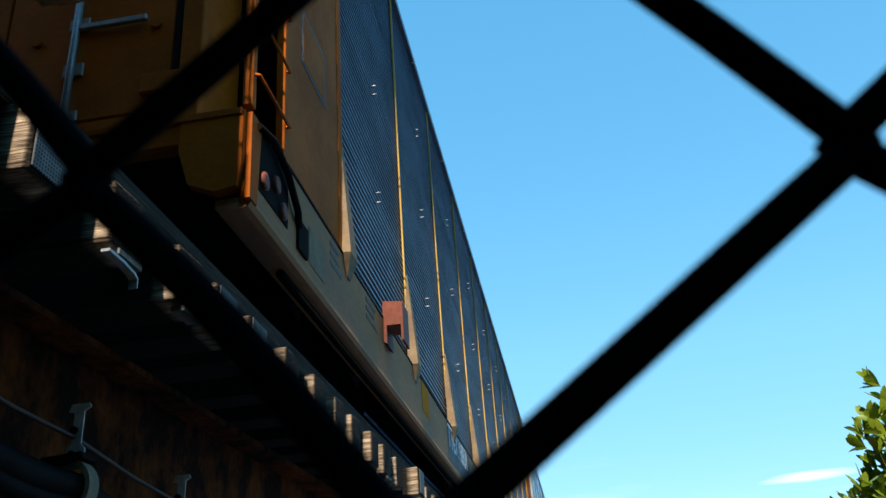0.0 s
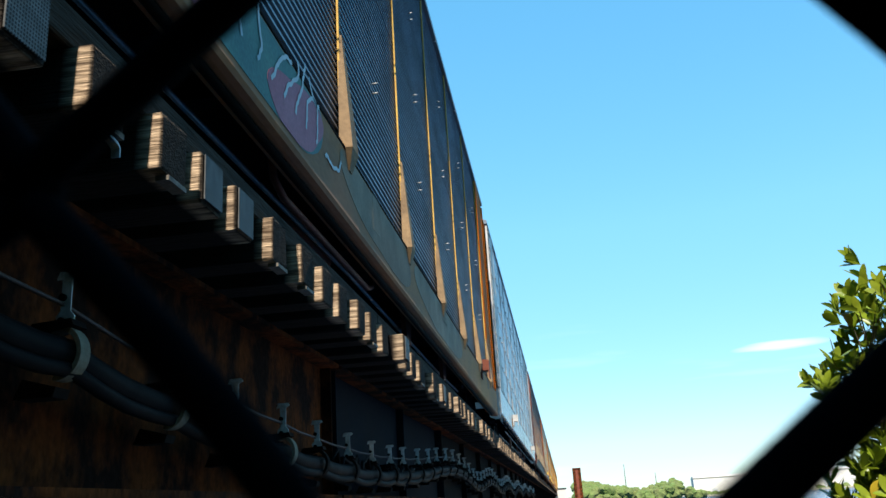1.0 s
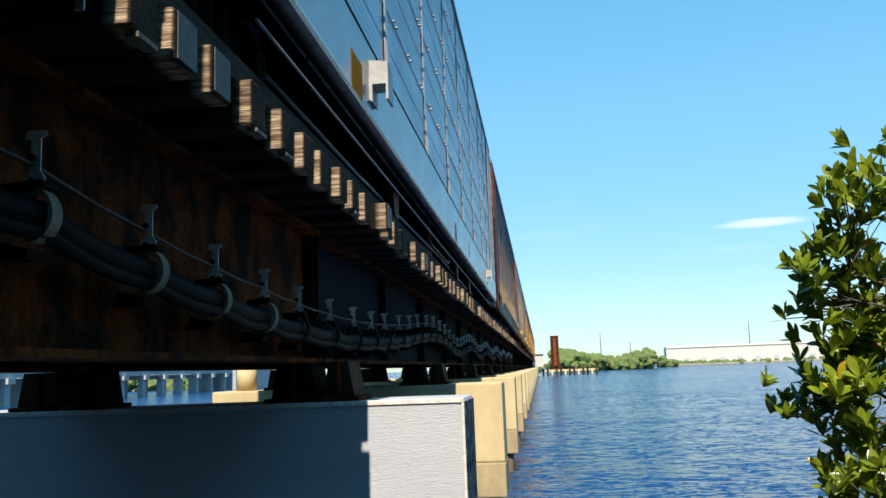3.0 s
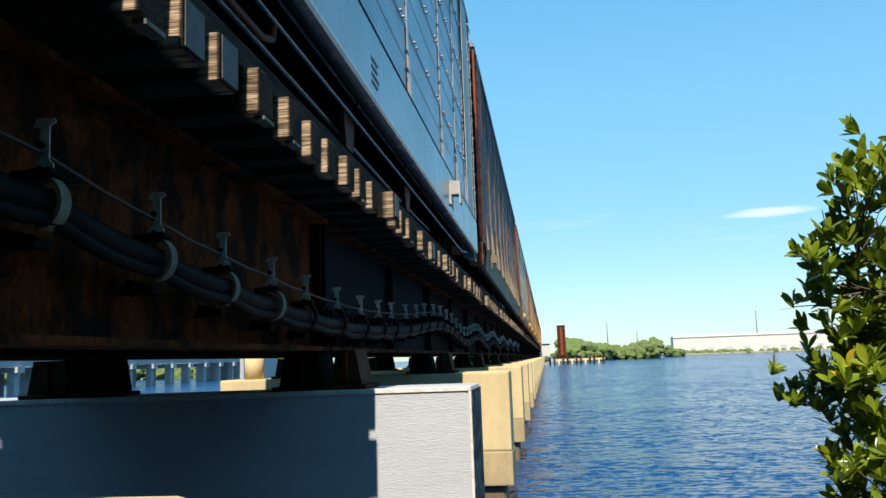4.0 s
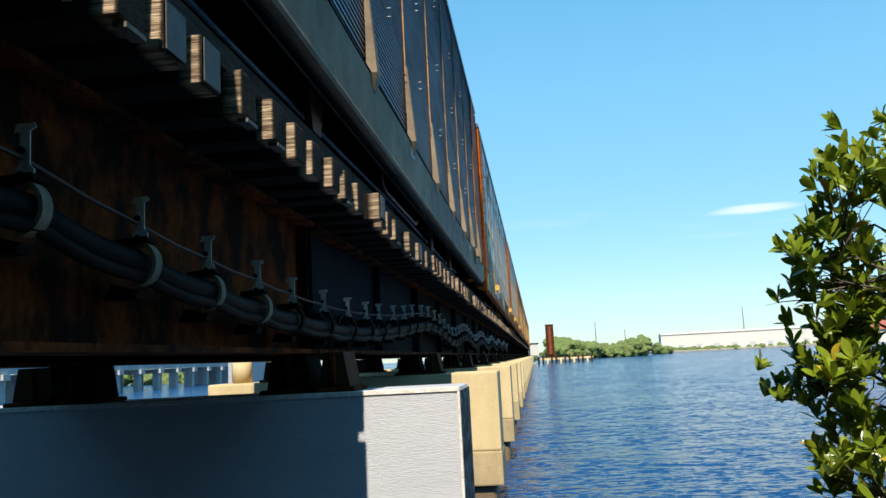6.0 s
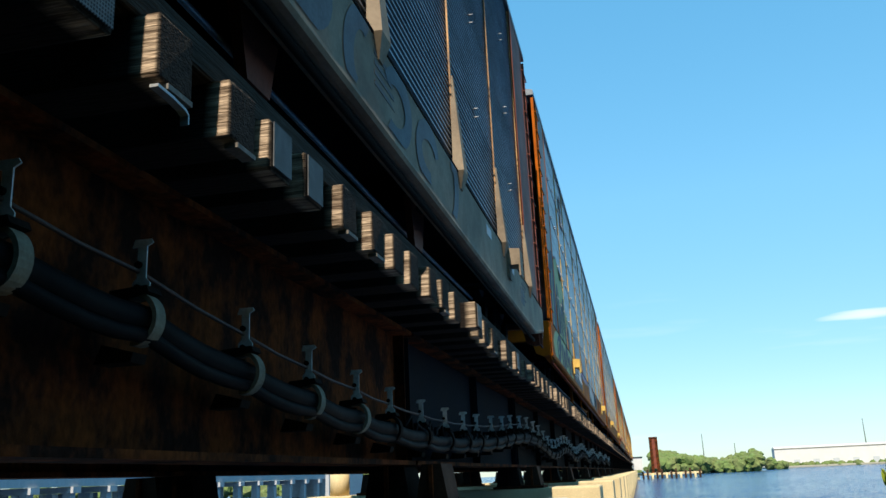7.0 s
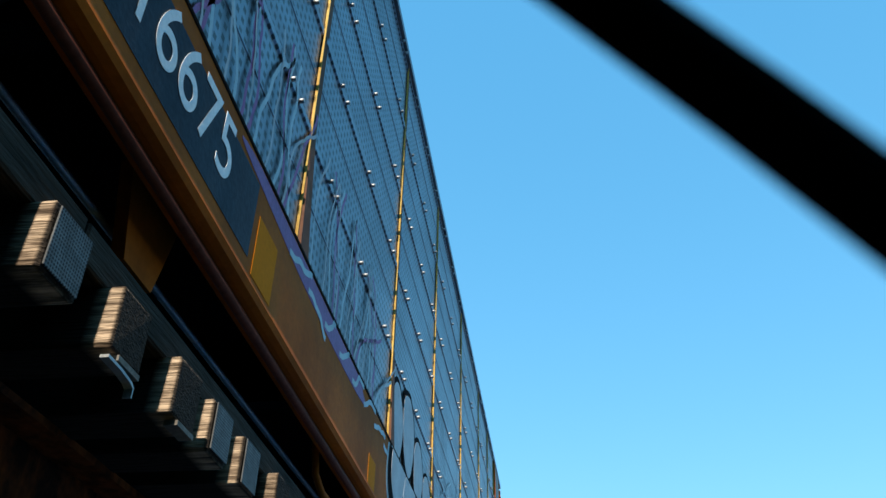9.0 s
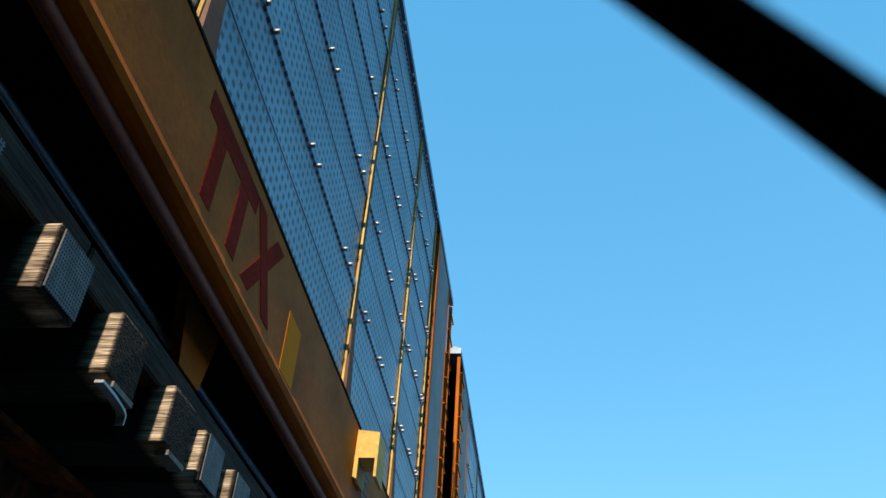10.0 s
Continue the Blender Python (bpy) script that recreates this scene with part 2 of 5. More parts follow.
P_NAVY = mat("paint_navy", (0.012, 0.022, 0.05), 0.5, var=0.1, bump=0.03, spec=0.05)
P_WHITE = mat("paint_white", (0.374, 0.357, 0.348), 0.5, var=0.12, scale=4, bump=0.03, second=(0.255, 0.246, 0.246))
P_PALE = mat("paint_pale_blue", (0.340, 0.425, 0.442), 0.5, var=0.1, bump=0.03)
P_BLACK = mat("paint_black", (0.006, 0.006, 0.007), 0.9, var=0.1, bump=0.03, spec=0.03)
P_MAGENTA = mat("paint_magenta", (0.27, 0.10, 0.24), 0.5, var=0.2, scale=4, bump=0.03, spec=0.15)
P_RED = mat("paint_red", (0.40, 0.03, 0.05), 0.5, var=0.1, bump=0.03, spec=0.15)
P_TEAL = mat("paint_teal", (0.05, 0.16, 0.12), 0.5, var=0.25, scale=2, bump=0.03, second=(0.04, 0.10, 0.12), spec=0.15)
P_PINK = mat("paint_pink", (0.32, 0.09, 0.13), 0.5, var=0.2, scale=3, bump=0.03, spec=0.15)
P_PATCH = mat("fresh_yellow_patch", (0.62, 0.18, 0.004), 0.8, var=0.08, bump=0.03, spec=0.05)
P_FADED = mat("paint_faded_blue", (0.10, 0.115, 0.125), 0.6, var=0.2, scale=3, bump=0.03, second=(0.07, 0.075, 0.08), spec=0.1)
P_STENCIL_RED = mat("stencil_dark_red", (0.16, 0.02, 0.015), 0.6, var=0.1, bump=0)


def grid_holes(m, pitch, size, metal, axes=("Y", "Z")):
    """Rows of dark holes on a material."""
    nt = m.node_tree
    b = nt.nodes["Principled BSDF"]
    tc = nt.nodes.new("ShaderNodeTexCoord")
    sep = nt.nodes.new("ShaderNodeSeparateXYZ")
    nt.links.new(tc.outputs["Object"], sep.inputs[0])
    outs = []
    for ax in axes:
        last = sep.outputs[ax]
        for op, v in (("DIVIDE", pitch), ("FRACT", None), ("SUBTRACT", 0.5), ("ABSOLUTE", None)):
            n = nt.nodes.new("ShaderNodeMath")
            n.operation = op
            if v is not None:
                n.inputs[1].default_value = v
            nt.links.new(last, n.inputs[0])
            last = n.outputs[0]
        outs.append(last)
    mx = nt.nodes.new("ShaderNodeMath")
    mx.operation = "MAXIMUM"
    nt.links.new(outs[0], mx.inputs[0])
    nt.links.new(outs[1], mx.inputs[1])
    lt = nt.nodes.new("ShaderNodeMath")
    lt.operation = "LESS_THAN"
    lt.inputs[1].default_value = size
    nt.links.new(mx.outputs[0], lt.inputs[0])
    mix = nt.nodes.new("ShaderNodeMix")
    mix.data_type = "RGBA"
    nt.links.new(b.inputs["Base Color"].links[0].from_socket, mix.inputs["A"])
    mix.inputs["B"].default_value = (0.008, 0.007, 0.006, 1)
    nt.links.new(lt.outputs[0], mix.inputs["Factor"])
    nt.links.new(mix.outputs["Result"], b.inputs["Base Color"])
    inv = nt.nodes.new("ShaderNodeMath")
    inv.operation = "SUBTRACT"
    inv.use_clamp = True
    inv.inputs[0].default_value = metal
    nt.links.new(lt.outputs[0], inv.inputs[1])
    nt.links.new(inv.outputs[0], b.inputs["Metallic"])


grid_holes(M_PLATE, 0.0125, 0.30, 0.2)


def panel_mat(name, color, second, perf=0.0, metal=0.55, rough=0.38):
    """Steel side panel; perf: rows of holes 7 cm apart."""
    m = mat(name, color, rough, metal=metal, var=0.12, scale=0.9, fine=18, bump=0.06, second=second, amount=0.8, stretch=(1, 0.7, 1.6))
    if perf:
        grid_holes(m, 0.074, perf, metal)
    return m


M_PERF = panel_mat("perforated_galvanised_panel", (0.34, 0.38, 0.43), (0.25, 0.28, 0.32), perf=0.23, metal=0.75, rough=0.33)
M_PERF_DULL = panel_mat("perforated_weathered_panel", (0.23, 0.25, 0.275), (0.15, 0.16, 0.175), perf=0.25, metal=0.7, rough=0.38)
M_SLAT = panel_mat("dull_galvanised_panel", (0.17, 0.185, 0.20), (0.09, 0.09, 0.09), metal=0.7, rough=0.42)
M_FOOT = mat("dusty_tan_foot", (0.26, 0.17, 0.09), 0.7, spec=0.12, var=0.15, scale=3, fine=30, bump=0.1, second=(0.15, 0.10, 0.06), amount=0.8)
# post face in the duller tone it has out of the sun
M_POSTFACE = mat("shade_brown_post", (0.17, 0.075, 0.038), 0.7, spec=0.1, var=0.15, scale=2, fine=30, bump=0.1, second=(0.10, 0.045, 0.028), amount=0.8)
M_HANGER = mat("pale_hanger_steel", (0.62, 0.60, 0.55), 0.7, var=0.15, scale=14, fine=60, bump=0.2, second=(0.40, 0.36, 0.30), amount=0.8, spec=0.2)
M_STRAPDULL = mat("dull_strap_steel", (0.16, 0.145, 0.12), 0.7, metal=0.2, var=0.25, scale=12, fine=60, bump=0.2, second=(0.07, 0.055, 0.04), spec=0.15)
M_PRIMER = mat("brown_primer", (0.13, 0.075, 0.045), 0.5, var=0.12, scale=1.4, fine=30, bump=0.08, second=(0.07, 0.04, 0.03))

# ---------------------------------------------------------------- mesh helpers


def box(bm, x0, x1, y0, y1, z0, z1):
    v = [bm.verts.new((x, y, z)) for x in (x0, x1) for y in (y0, y1) for z in (z0, z1)]
    for f in ((0, 1, 3, 2), (4, 6, 7, 5), (0, 4, 5, 1), (2, 3, 7, 6), (0, 2, 6, 4), (1, 5, 7, 3)):
        bm.faces.new([v[i] for i in f])
    return v


def bbox(x0, x1, y0, y1, z0, z1, bevel=0.0, segments=1):
    bm = bmesh.new()
    box(bm, x0, x1, y0, y1, z0, z1)
    if bevel:
        bmesh.ops.bevel(bm, geom=bm.edges[:], offset=bevel, segments=segments, affect="EDGES", profile=0.6)
    return bm


def tube(bm, points, radius, sides=8, cap=True):
    """A round bar along points; radius may be a list."""
    pts = [Vector(p) for p in points]
    rad = radius if isinstance(radius, (list, tuple)) else [radius] * len(pts)
    rings = []
    up = Vector((0.13, 0.31, 0.94))
    for i, p in enumerate(pts):
        d = (pts[min(i + 1, len(pts) - 1)] - pts[max(i - 1, 0)]).normalized()
        a = d.cross(up)
        if a.length < 0.05:
            a = d.cross(Vector((1, 0.2, 0)))
        a.normalize()
        b = d.cross(a)
        rings.append([bm.verts.new(p + rad[i] * (math.cos(2 * math.pi * k / sides) * a + math.sin(2 * math.pi * k / sides) * b)) for k in range(sides)])
    for r, s in zip(rings, rings[1:]):
        for k in range(sides):
            f = bm.faces.new((r[k], r[(k + 1) % sides], s[(k + 1) % sides], s[k]))
            f.smooth = True
    if cap:
        bm.faces.new(rings[0][::-1])
        bm.faces.new(rings[-1])


def prism(bm, profile, y0, y1, axis="y"):
    """A closed profile of (a, b) drawn out along an axis: y: (x, z); x: (y, z); z: (x, y)."""
    def at(a, b, c):
        return {"y": (a, c, b), "x": (c, a, b), "z": (a, b, c)}[axis]
    lo = [bm.verts.new(at(a, b, y0)) for a, b in profile]
    hi = [bm.verts.new(at(a, b, y1)) for a, b in profile]
    n = len(profile)
    for k in range(n):
        bm.faces.new((lo[k], lo[(k + 1) % n], hi[(k + 1) % n], hi[k]))
    bm.faces.new(lo[::-1])
    bm.faces.new(hi)


def mesh_of(name, bm, material):
    bmesh.ops.recalc_face_normals(bm, faces=bm.faces[:])
    me = bpy.data.meshes.new(name)
    bm.to_mesh(me)
    bm.free()
    if material:
        me.materials.append(material)
    return me


def part(name, bm, material, parent=None, label="", at=None):
    """One mesh object, under a thing or a part, or at top level."""
    me = bm if isinstance(bm, bpy.types.Mesh) else mesh_of(name, bm, material)
    ob = new(name, me)
    ob.parent = parent
    if at is not None:
        ob.matrix_basis = at
    if label:
        ob["label"] = label
    return ob


def thing(name, label, category, group="", kind="", at=None):
    ob = new(name)
    ob.empty_display_size = 0.2
    if at is not None:
        ob.matrix_basis = at
    return tagged(ob, label, category, group, kind)


# ---------------------------------------------------------------- plan, in metres
WATER = 0.7
TIE_TOP, TIE_BOT, TIE_END = 4.53, 4.31, -1.305
RAIL_TOP = 4.74
SIDE = -1.35                 # side of the railcars
TRACK = -2.92                # middle of the track
PIER0, SPAN = 6.84, 6.68
FENCE_Y = 0.06

# water
bm = bmesh.new()
bmesh.ops.create_grid(bm, x_segments=2, y_segments=2, size=3000)
water = part("water", bm, None, at=pose(0, 0, WATER))
tagged(water, "choppy deep blue river water", "water", kind="structure")
m = bpy.data.materials.new("river_water")
m.use_nodes = True
nt = m.node_tree
b = nt.nodes["Principled BSDF"]
b.inputs["Base Color"].default_value = (0.007, 0.047, 0.135, 1)
b.inputs["Roughness"].default_value = 0.12
b.inputs["Specular IOR Level"].default_value = 0.19
b.inputs["IOR"].default_value = 1.33
tc = nt.nodes.new("ShaderNodeTexCoord")
last = None
for size, slope in ((0.05, 0.2), (0.25, 0.35), (1.0, 0.7), (3.6, 2.0), (9.0, 2.0)):
    mp = nt.nodes.new("ShaderNodeMapping")
    mp.inputs["Scale"].default_value = (0.7, 1.5, 1)
    mp.inputs["Rotation"].default_value = (0, 0, 0.2)
    n = nt.nodes.new("ShaderNodeTexNoise")
    n.inputs["Scale"].default_value = size
    n.inputs["Detail"].default_value = 3
    nt.links.new(tc.outputs["Object"], mp.inputs["Vector"])
    nt.links.new(mp.outputs["Vector"], n.inputs["Vector"])
    sub = nt.nodes.new("ShaderNodeVectorMath")
    sub.operation = "SUBTRACT"
    sub.inputs[1].default_value = (0.5, 0.5, 0.5)
    mul = nt.nodes.new("ShaderNodeVectorMath")
    mul.operation = "MULTIPLY"
    mul.inputs[1].default_value = (slope, slope, 0)
    nt.links.new(n.outputs["Color"], sub.inputs[0])
    nt.links.new(sub.outputs[0], mul.inputs[0])
    add = nt.nodes.new("ShaderNodeVectorMath")
    add.operation = "ADD"
    nt.links.new(mul.outputs[0], add.inputs[0])
    if last is None:
        add.inputs[1].default_value = (0, 0, 1)
    else:
        nt.links.new(last, add.inputs[1])
    last = add.outputs[0]
nrm = nt.nodes.new("ShaderNodeVectorMath")
nrm.operation = "NORMALIZE"
nt.links.new(last, nrm.inputs[0])
nt.links.new(nrm.outputs[0], b.inputs["Normal"])
water.data.materials.append(m)

# ---------------------------------------------------------------- bridge


def pier(y, first):
    p = thing("bridge_pier", "gunite-grey painted concrete bridge pier standing at the bank" if first else
              "tan weathered concrete bridge pier standing in the water", "bridge pier", "row of bridge piers", at=pose(0, y, 0))
    ma = M_PAINTED if first else M_CONC
    top = 2.88
    if first:
        part("shaft", bbox(-6.9, -0.6, -.10, .86, 0.98, top, 0.03, 2), ma, p)
        # thin slab over the side, darker than the shaft
        part("side_face", bbox(-.6, -.588, -.07, .84, 0.98, top - .03, .003), M_MOTTLED, p, "dark mottled side")
        part("cap_rim", bbox(-6.91, -0.592, -.112, -.099, top - .035, top + .004, 0.004), M_CHALK, p, "chalky white upper rim")
        part("corner_rim", bbox(-.612, -.590, -.113, -.094, 0.98, top - .036, 0.004), M_CHALK, p, "chalky white worn corner")
    else:
        part("shaft", bbox(-5.3, -0.6, 0, 1.0, 1.66, top, 0.03, 2), ma, p)
        part("lower_shaft", bbox(-5.3, -0.592, -.008, 1.0, 1.13, 1.655, 0.025, 2), M_DAMPCONC, p, "damp greyer lower part")
    part("footing", bbox(-6.8 if first else -5.2, -0.72, 0.1, 0.95, -0.4, 0.975 if first else 1.125, 0.04), M_WETCONC, p, "dark tide-stained footing")
    for x, hw, ma in ((-1.62, .13, M_PED), (-1.99, .19, M_BLACK), (-3.86, .19, M_BLACK), (-4.2, .19, M_PED)):
        bm = bmesh.new()
        prism(bm, [(x - hw, top + 0.04), (x + hw, top + 0.04), (x + hw - .05, 3.20), (x - hw + .05, 3.20)], 0.06, 0.5)
        pd = part("bearing_pedestal", bm, ma, p)
        part("bearing_plate", bbox(x - hw - .05, x + hw + .05, 0.0, 0.56, top + .002, top + 0.038, 0.008), M_RUST, pd)
        part("web_rib", bbox(x - .015, x + .015, 0.02, 0.06, top + .045, 3.195), M_RUST, pd)
    return p


for i in range(34):
    pier(PIER0 + i * SPAN, i == 0)


def girder_span(y0, y1, web_mat, label):
    g = thing("girder_span", label, "bridge girder", "girder spans", at=pose(0, y0, 0))
    L = y1 - y0 - 0.06
    for x in (-1.95, -3.9):
        part("web", bbox(x - 0.012, x + 0.012, 0, L, 3.22, 4.28), web_mat, g)
        part("flange", bbox(x - 0.16, x + 0.16, 0, L, 4.28, 4.31), M_RUST, g)
        part("flange", bbox(x - 0.16, x + 0.16, 0, L, 3.20, 3.235), M_RUST, g)
        n = 1 if web_mat is M_RUST else 2
        for k in range(n + 1):
            yy = 0.04 + (L - 0.1) * k / n
            part("stiffener", bbox(x + 0.012, x + 0.10, yy, yy + 0.016, 3.24, 4.277), web_mat, g)
    for k in range(3):
        yy = 0.1 + (L - 0.3) * k / 2
        part("cross_frame", bbox(-3.88, -1.97, yy, yy + 0.08, 3.4, 3.5), M_BLACK, g)
    return g


girder_span(PIER0 - SPAN * 2, PIER0 - SPAN + 0.3, M_RUST, "rust-brown riveted steel girder span")
girder_span(PIER0 - SPAN + 0.3, PIER0 + 0.3, M_RUST, "rust-brown streaked steel girder span")
for i in range(33):
    y = PIER0 + 0.3 + i * SPAN
    girder_span(y, y + SPAN, M_GREYGIRD if i < 1 else M_BLACK, "dark grey painted steel girder span on concrete piers")

# rails and ties
for x in (TRACK + 0.75, TRACK - 0.75):
    bm = bmesh.new()
    z = TIE_TOP
    prof = [(-.075, 0), (.075, 0), (.075, .012), (.012, .03), (.012, .14), (.037, .155), (.037, .19), (-.037, .19), (-.037, .155), (-.012, .14), (-.012, .03), (-.075, .012)]
    prism(bm, [(x + a, z + 0.02 + c) for a, c in prof], -40, 260)
    tagged(part("rail", bm, M_RAIL), "rusty steel running rail on wooden ties", "rail", "rails")
TIE0, PITCH = 2.13, 0.452
TIE_Y = (1.745, 2.19, 2.69, 3.045, 3.43, 3.90, 4.38, 4.83, 5.275, 5.73, 6.14, 6.64)     # from the tie before the first counted one


def tie_y(k):
    return TIE_Y[k + 1] if -1 <= k <= 10 else TIE0 + k * PITCH


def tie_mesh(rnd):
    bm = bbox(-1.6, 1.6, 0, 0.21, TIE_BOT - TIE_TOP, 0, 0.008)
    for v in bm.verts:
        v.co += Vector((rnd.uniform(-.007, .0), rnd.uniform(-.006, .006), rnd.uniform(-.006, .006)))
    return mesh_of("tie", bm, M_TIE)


rnd = random.Random(4)
tie_meshes = [tie_mesh(rnd) for _ in range(6)]
plate = bbox(0, .006, .012, .198, TIE_BOT - TIE_TOP + .012, -.012, .002)
plate = mesh_of("nail_plate", plate, M_PLATE)
strap = bmesh.new()
box(strap, -.05, .004, .05, .2, TIE_BOT - TIE_TOP - .026, TIE_BOT - TIE_TOP - .007)
strap = mesh_of("anchor_strap", strap, M_STRAPDULL)
PLATED = (-3, -2, -1, 2, 3, 11, 18, 27)
STRAPPED = (0, 1, 4, 5, 9, 14, 17, 23, 30)
for k in range(-6, 110):
    end = rnd.uniform(-0.012, 0.012) if k < 12 else rnd.uniform(-.045, .035)
    t = thing("railway_tie", "weathered creosoted bridge tie with a toothed nail plate on its end" if k in PLATED else
              "weathered creosoted wooden bridge tie", "railway tie", "bridge ties", at=pose(TIE_END + end + (.10 if k == 11 else 0), tie_y(k), TIE_TOP))
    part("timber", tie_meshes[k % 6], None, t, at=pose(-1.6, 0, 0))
    if k in PLATED:
        part("nail_plate", plate, None, t, "galvanised toothed plate", at=pose(.002, 0, 0))
    if k in STRAPPED:
        part("anchor_strap", strap, None, t, "galvanised strap under the end")
    if k == 0:
        bm = bmesh.new()
        prism(bm, [(0, -.25), (.09, -.252), (.17, -.262), (.19, -.275), (.19, -.31), (.184, -.31), (.184, -.28), (.16, -.27), (.09, -.262), (0, -.26)], -.03, .0, "x")
        part("bent_tongue", bm, M_ZINC, t, "bent strap end hanging down")
bm = bmesh.new()
for k in range(110, 545):
    box(bm, -1.6, 1.6, TIE0 + k * PITCH, TIE0 + k * PITCH + .21, TIE_BOT, TIE_TOP)
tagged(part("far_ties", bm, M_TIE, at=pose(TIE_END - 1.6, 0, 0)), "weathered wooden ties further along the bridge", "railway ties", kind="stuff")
for i in range(-2, 34):
    y = TIE0 - .1 + i * 4.8
    bm = bbox(-1.52, -1.385, y, y + 4.785, TIE_TOP + .002, TIE_TOP + .14, .008)
    g = thing("guard_timber", "grey weathered guard timber lying along the tie ends", "timber", "guard timbers")
    part("timber", bm, M_GUARD, g)
    for q in (.25, 1.65, 3.05, 4.45):
        bm = bmesh.new()
        tube(bm, [(-1.45, y + q, TIE_TOP + .135), (-1.45, y + q, TIE_TOP + .17)], .022, 8)
        part("bolt", bm, M_RAIL, g)

# ---------------------------------------------------------------- train
CAR_LEN, CAR_PITCH = 27.3, 28.65
ROOF, WIDE = 5.87, 3.02
DECKS = {"slat": 0.92, "slat_brown": 1.04, "perf_white": 1.23, "perf_yellow": 1.11}     # top of the side sill
LIPS = {"slat": 0.38, "slat_brown": 0.46, "perf_white": 0.58, "perf_yellow": 0.46}      # its underside
DECK, LIP = 1.12, 0.42


def take_dims(kind):
    """Sets the sill's top and underside for the kind of car that is built next."""
    global DECK, LIP
    DECK, LIP = DECKS[kind], LIPS[kind]
PERF_POSTS = (2.05, 4.6, 6.75, 9.8, 12.75, 15.4, 18.4, 21.5, 23.6, 25.2)
SLAT_POSTS = tuple(1.9 + 2.611 * k for k in range(10))


def words(text, size, material, parent, name, at, squeeze=1.0):
    cu = bpy.data.curves.new(name, "FONT")
    cu.body, cu.size, cu.extrude, cu.align_x, cu.align_y = text, size, 0.0008, "LEFT", "BOTTOM"
    tmp = bpy.data.objects.new(name, cu)
    me = bpy.data.meshes.new_from_object(tmp)
    bpy.data.objects.remove(tmp)
    for v in me.vertices:
        v.co.x *= squeeze
    me.materials.clear()
    me.materials.append(material)
    ob = new(name, me)
    ob.parent = parent
    ob.matrix_basis = at
    return ob


def on_side(x, y, z):
    return pose(x, y, z, 90, 0, 90)


def flat(points, x, thick=0.002):
    """A patch of paint on the side from (y, z) points."""
    bm = bmesh.new()
    v = [bm.verts.new((x, a, b)) for a, b in points]
    w = [bm.verts.new((x - thick, a, b)) for a, b in points]
    n = len(points)
    f = bm.faces.new(v)
    for k in range(n):
        bm.faces.new((v[k], w[k], w[(k + 1) % n], v[(k + 1) % n]))
    bmesh.ops.triangulate(bm, faces=[f])
    return bm


def blob(y, z, ry, rz, seed, zmin, zmax, turn=0.0, n=44, wob=0.16):
    r = random.Random(seed)
    ph = [r.uniform(0, 6.28) for _ in range(4)]
    pts = []
    for k in range(n):
        a = 2 * math.pi * k / n
        q = 1 + wob * math.sin(2 * a + ph[0]) + wob * .7 * math.sin(3 * a + ph[1]) + wob * .3 * math.sin(5 * a + ph[2])
        u, w = ry * q * math.cos(a), rz * q * math.sin(a)
        pts.append((y + u * math.cos(turn) - w * math.sin(turn), min(zmax, max(zmin, z + u * math.sin(turn) + w * math.cos(turn)))))
    return pts


def arc(y, z, ry, rz, a0, a1, w, zmin, zmax, lean=0.25, n=22):
    """A bent band, as of a sprayed letter; angles in degrees."""
    out, inn = [], []
    w = min(w, .7 * min(ry, rz))
    for k in range(n + 1):
        a = radians(a0 + (a1 - a0) * k / n)
        g = w * (.65 + .35 * math.sin(math.pi * k / n))
        for lst, d in ((out, g), (inn, -g)):
            v = z + (rz + d) * math.sin(a)
            lst.append((y + (ry + d) * math.cos(a) + lean * (v - z), min(zmax, max(zmin, v))))
    return out, inn


def stroke(y, z, length, seed, zmin, zmax, width=.02, lean=1.3, curl=.5):
    """A sprayed line that wanders."""
    r = random.Random(seed)
    a = lean
    mid = []
    for k in range(14):
        mid.append((y, z))
        a += r.uniform(-curl, curl)
        y += math.cos(a) * length / 14
        z = min(zmax, max(zmin, z + math.sin(a) * length / 14))
    up, dn = [], []
    for k, (p, q) in enumerate(mid):
        p2, q2 = mid[min(k + 1, 13)]
        p1, q1 = mid[max(k - 1, 0)]
        d = math.hypot(p2 - p1, q2 - q1) or 1
        nx, ny = -(q2 - q1) / d * width, (p2 - p1) / d * width
        up.append((p + nx, q + ny))
        dn.append((p - nx, q - ny))
    return up, dn


def ribbon(parts, x):
    bm = bmesh.new()
    for up, dn in parts:
        a = [bm.verts.new((x, *p)) for p in up]
        b = [bm.verts.new((x, *p)) for p in dn]
        for k in range(len(a) - 1):
            bm.faces.new((a[k], a[k + 1], b[k + 1], b[k]))
    return bm


def flared(name, rings, material):
    """A folded foot that widens and stands out from ring to ring, downwards."""
    bm = bmesh.new()
    rows = [[bm.verts.new(p) for p in ((-.04, a, z), (out, a + .012, z), (out, b - .012, z), (-.04, b, z))] for z, a, b, out in rings]
    for p, q in zip(rows, rows[1:]):
        for k in range(4):
            bm.faces.new((p[k], p[(k + 1) % 4], q[(k + 1) % 4], q[k]))
    bm.faces.new(rows[0])
    bm.faces.new(rows[-1])
    return mesh_of(name, bm, material)


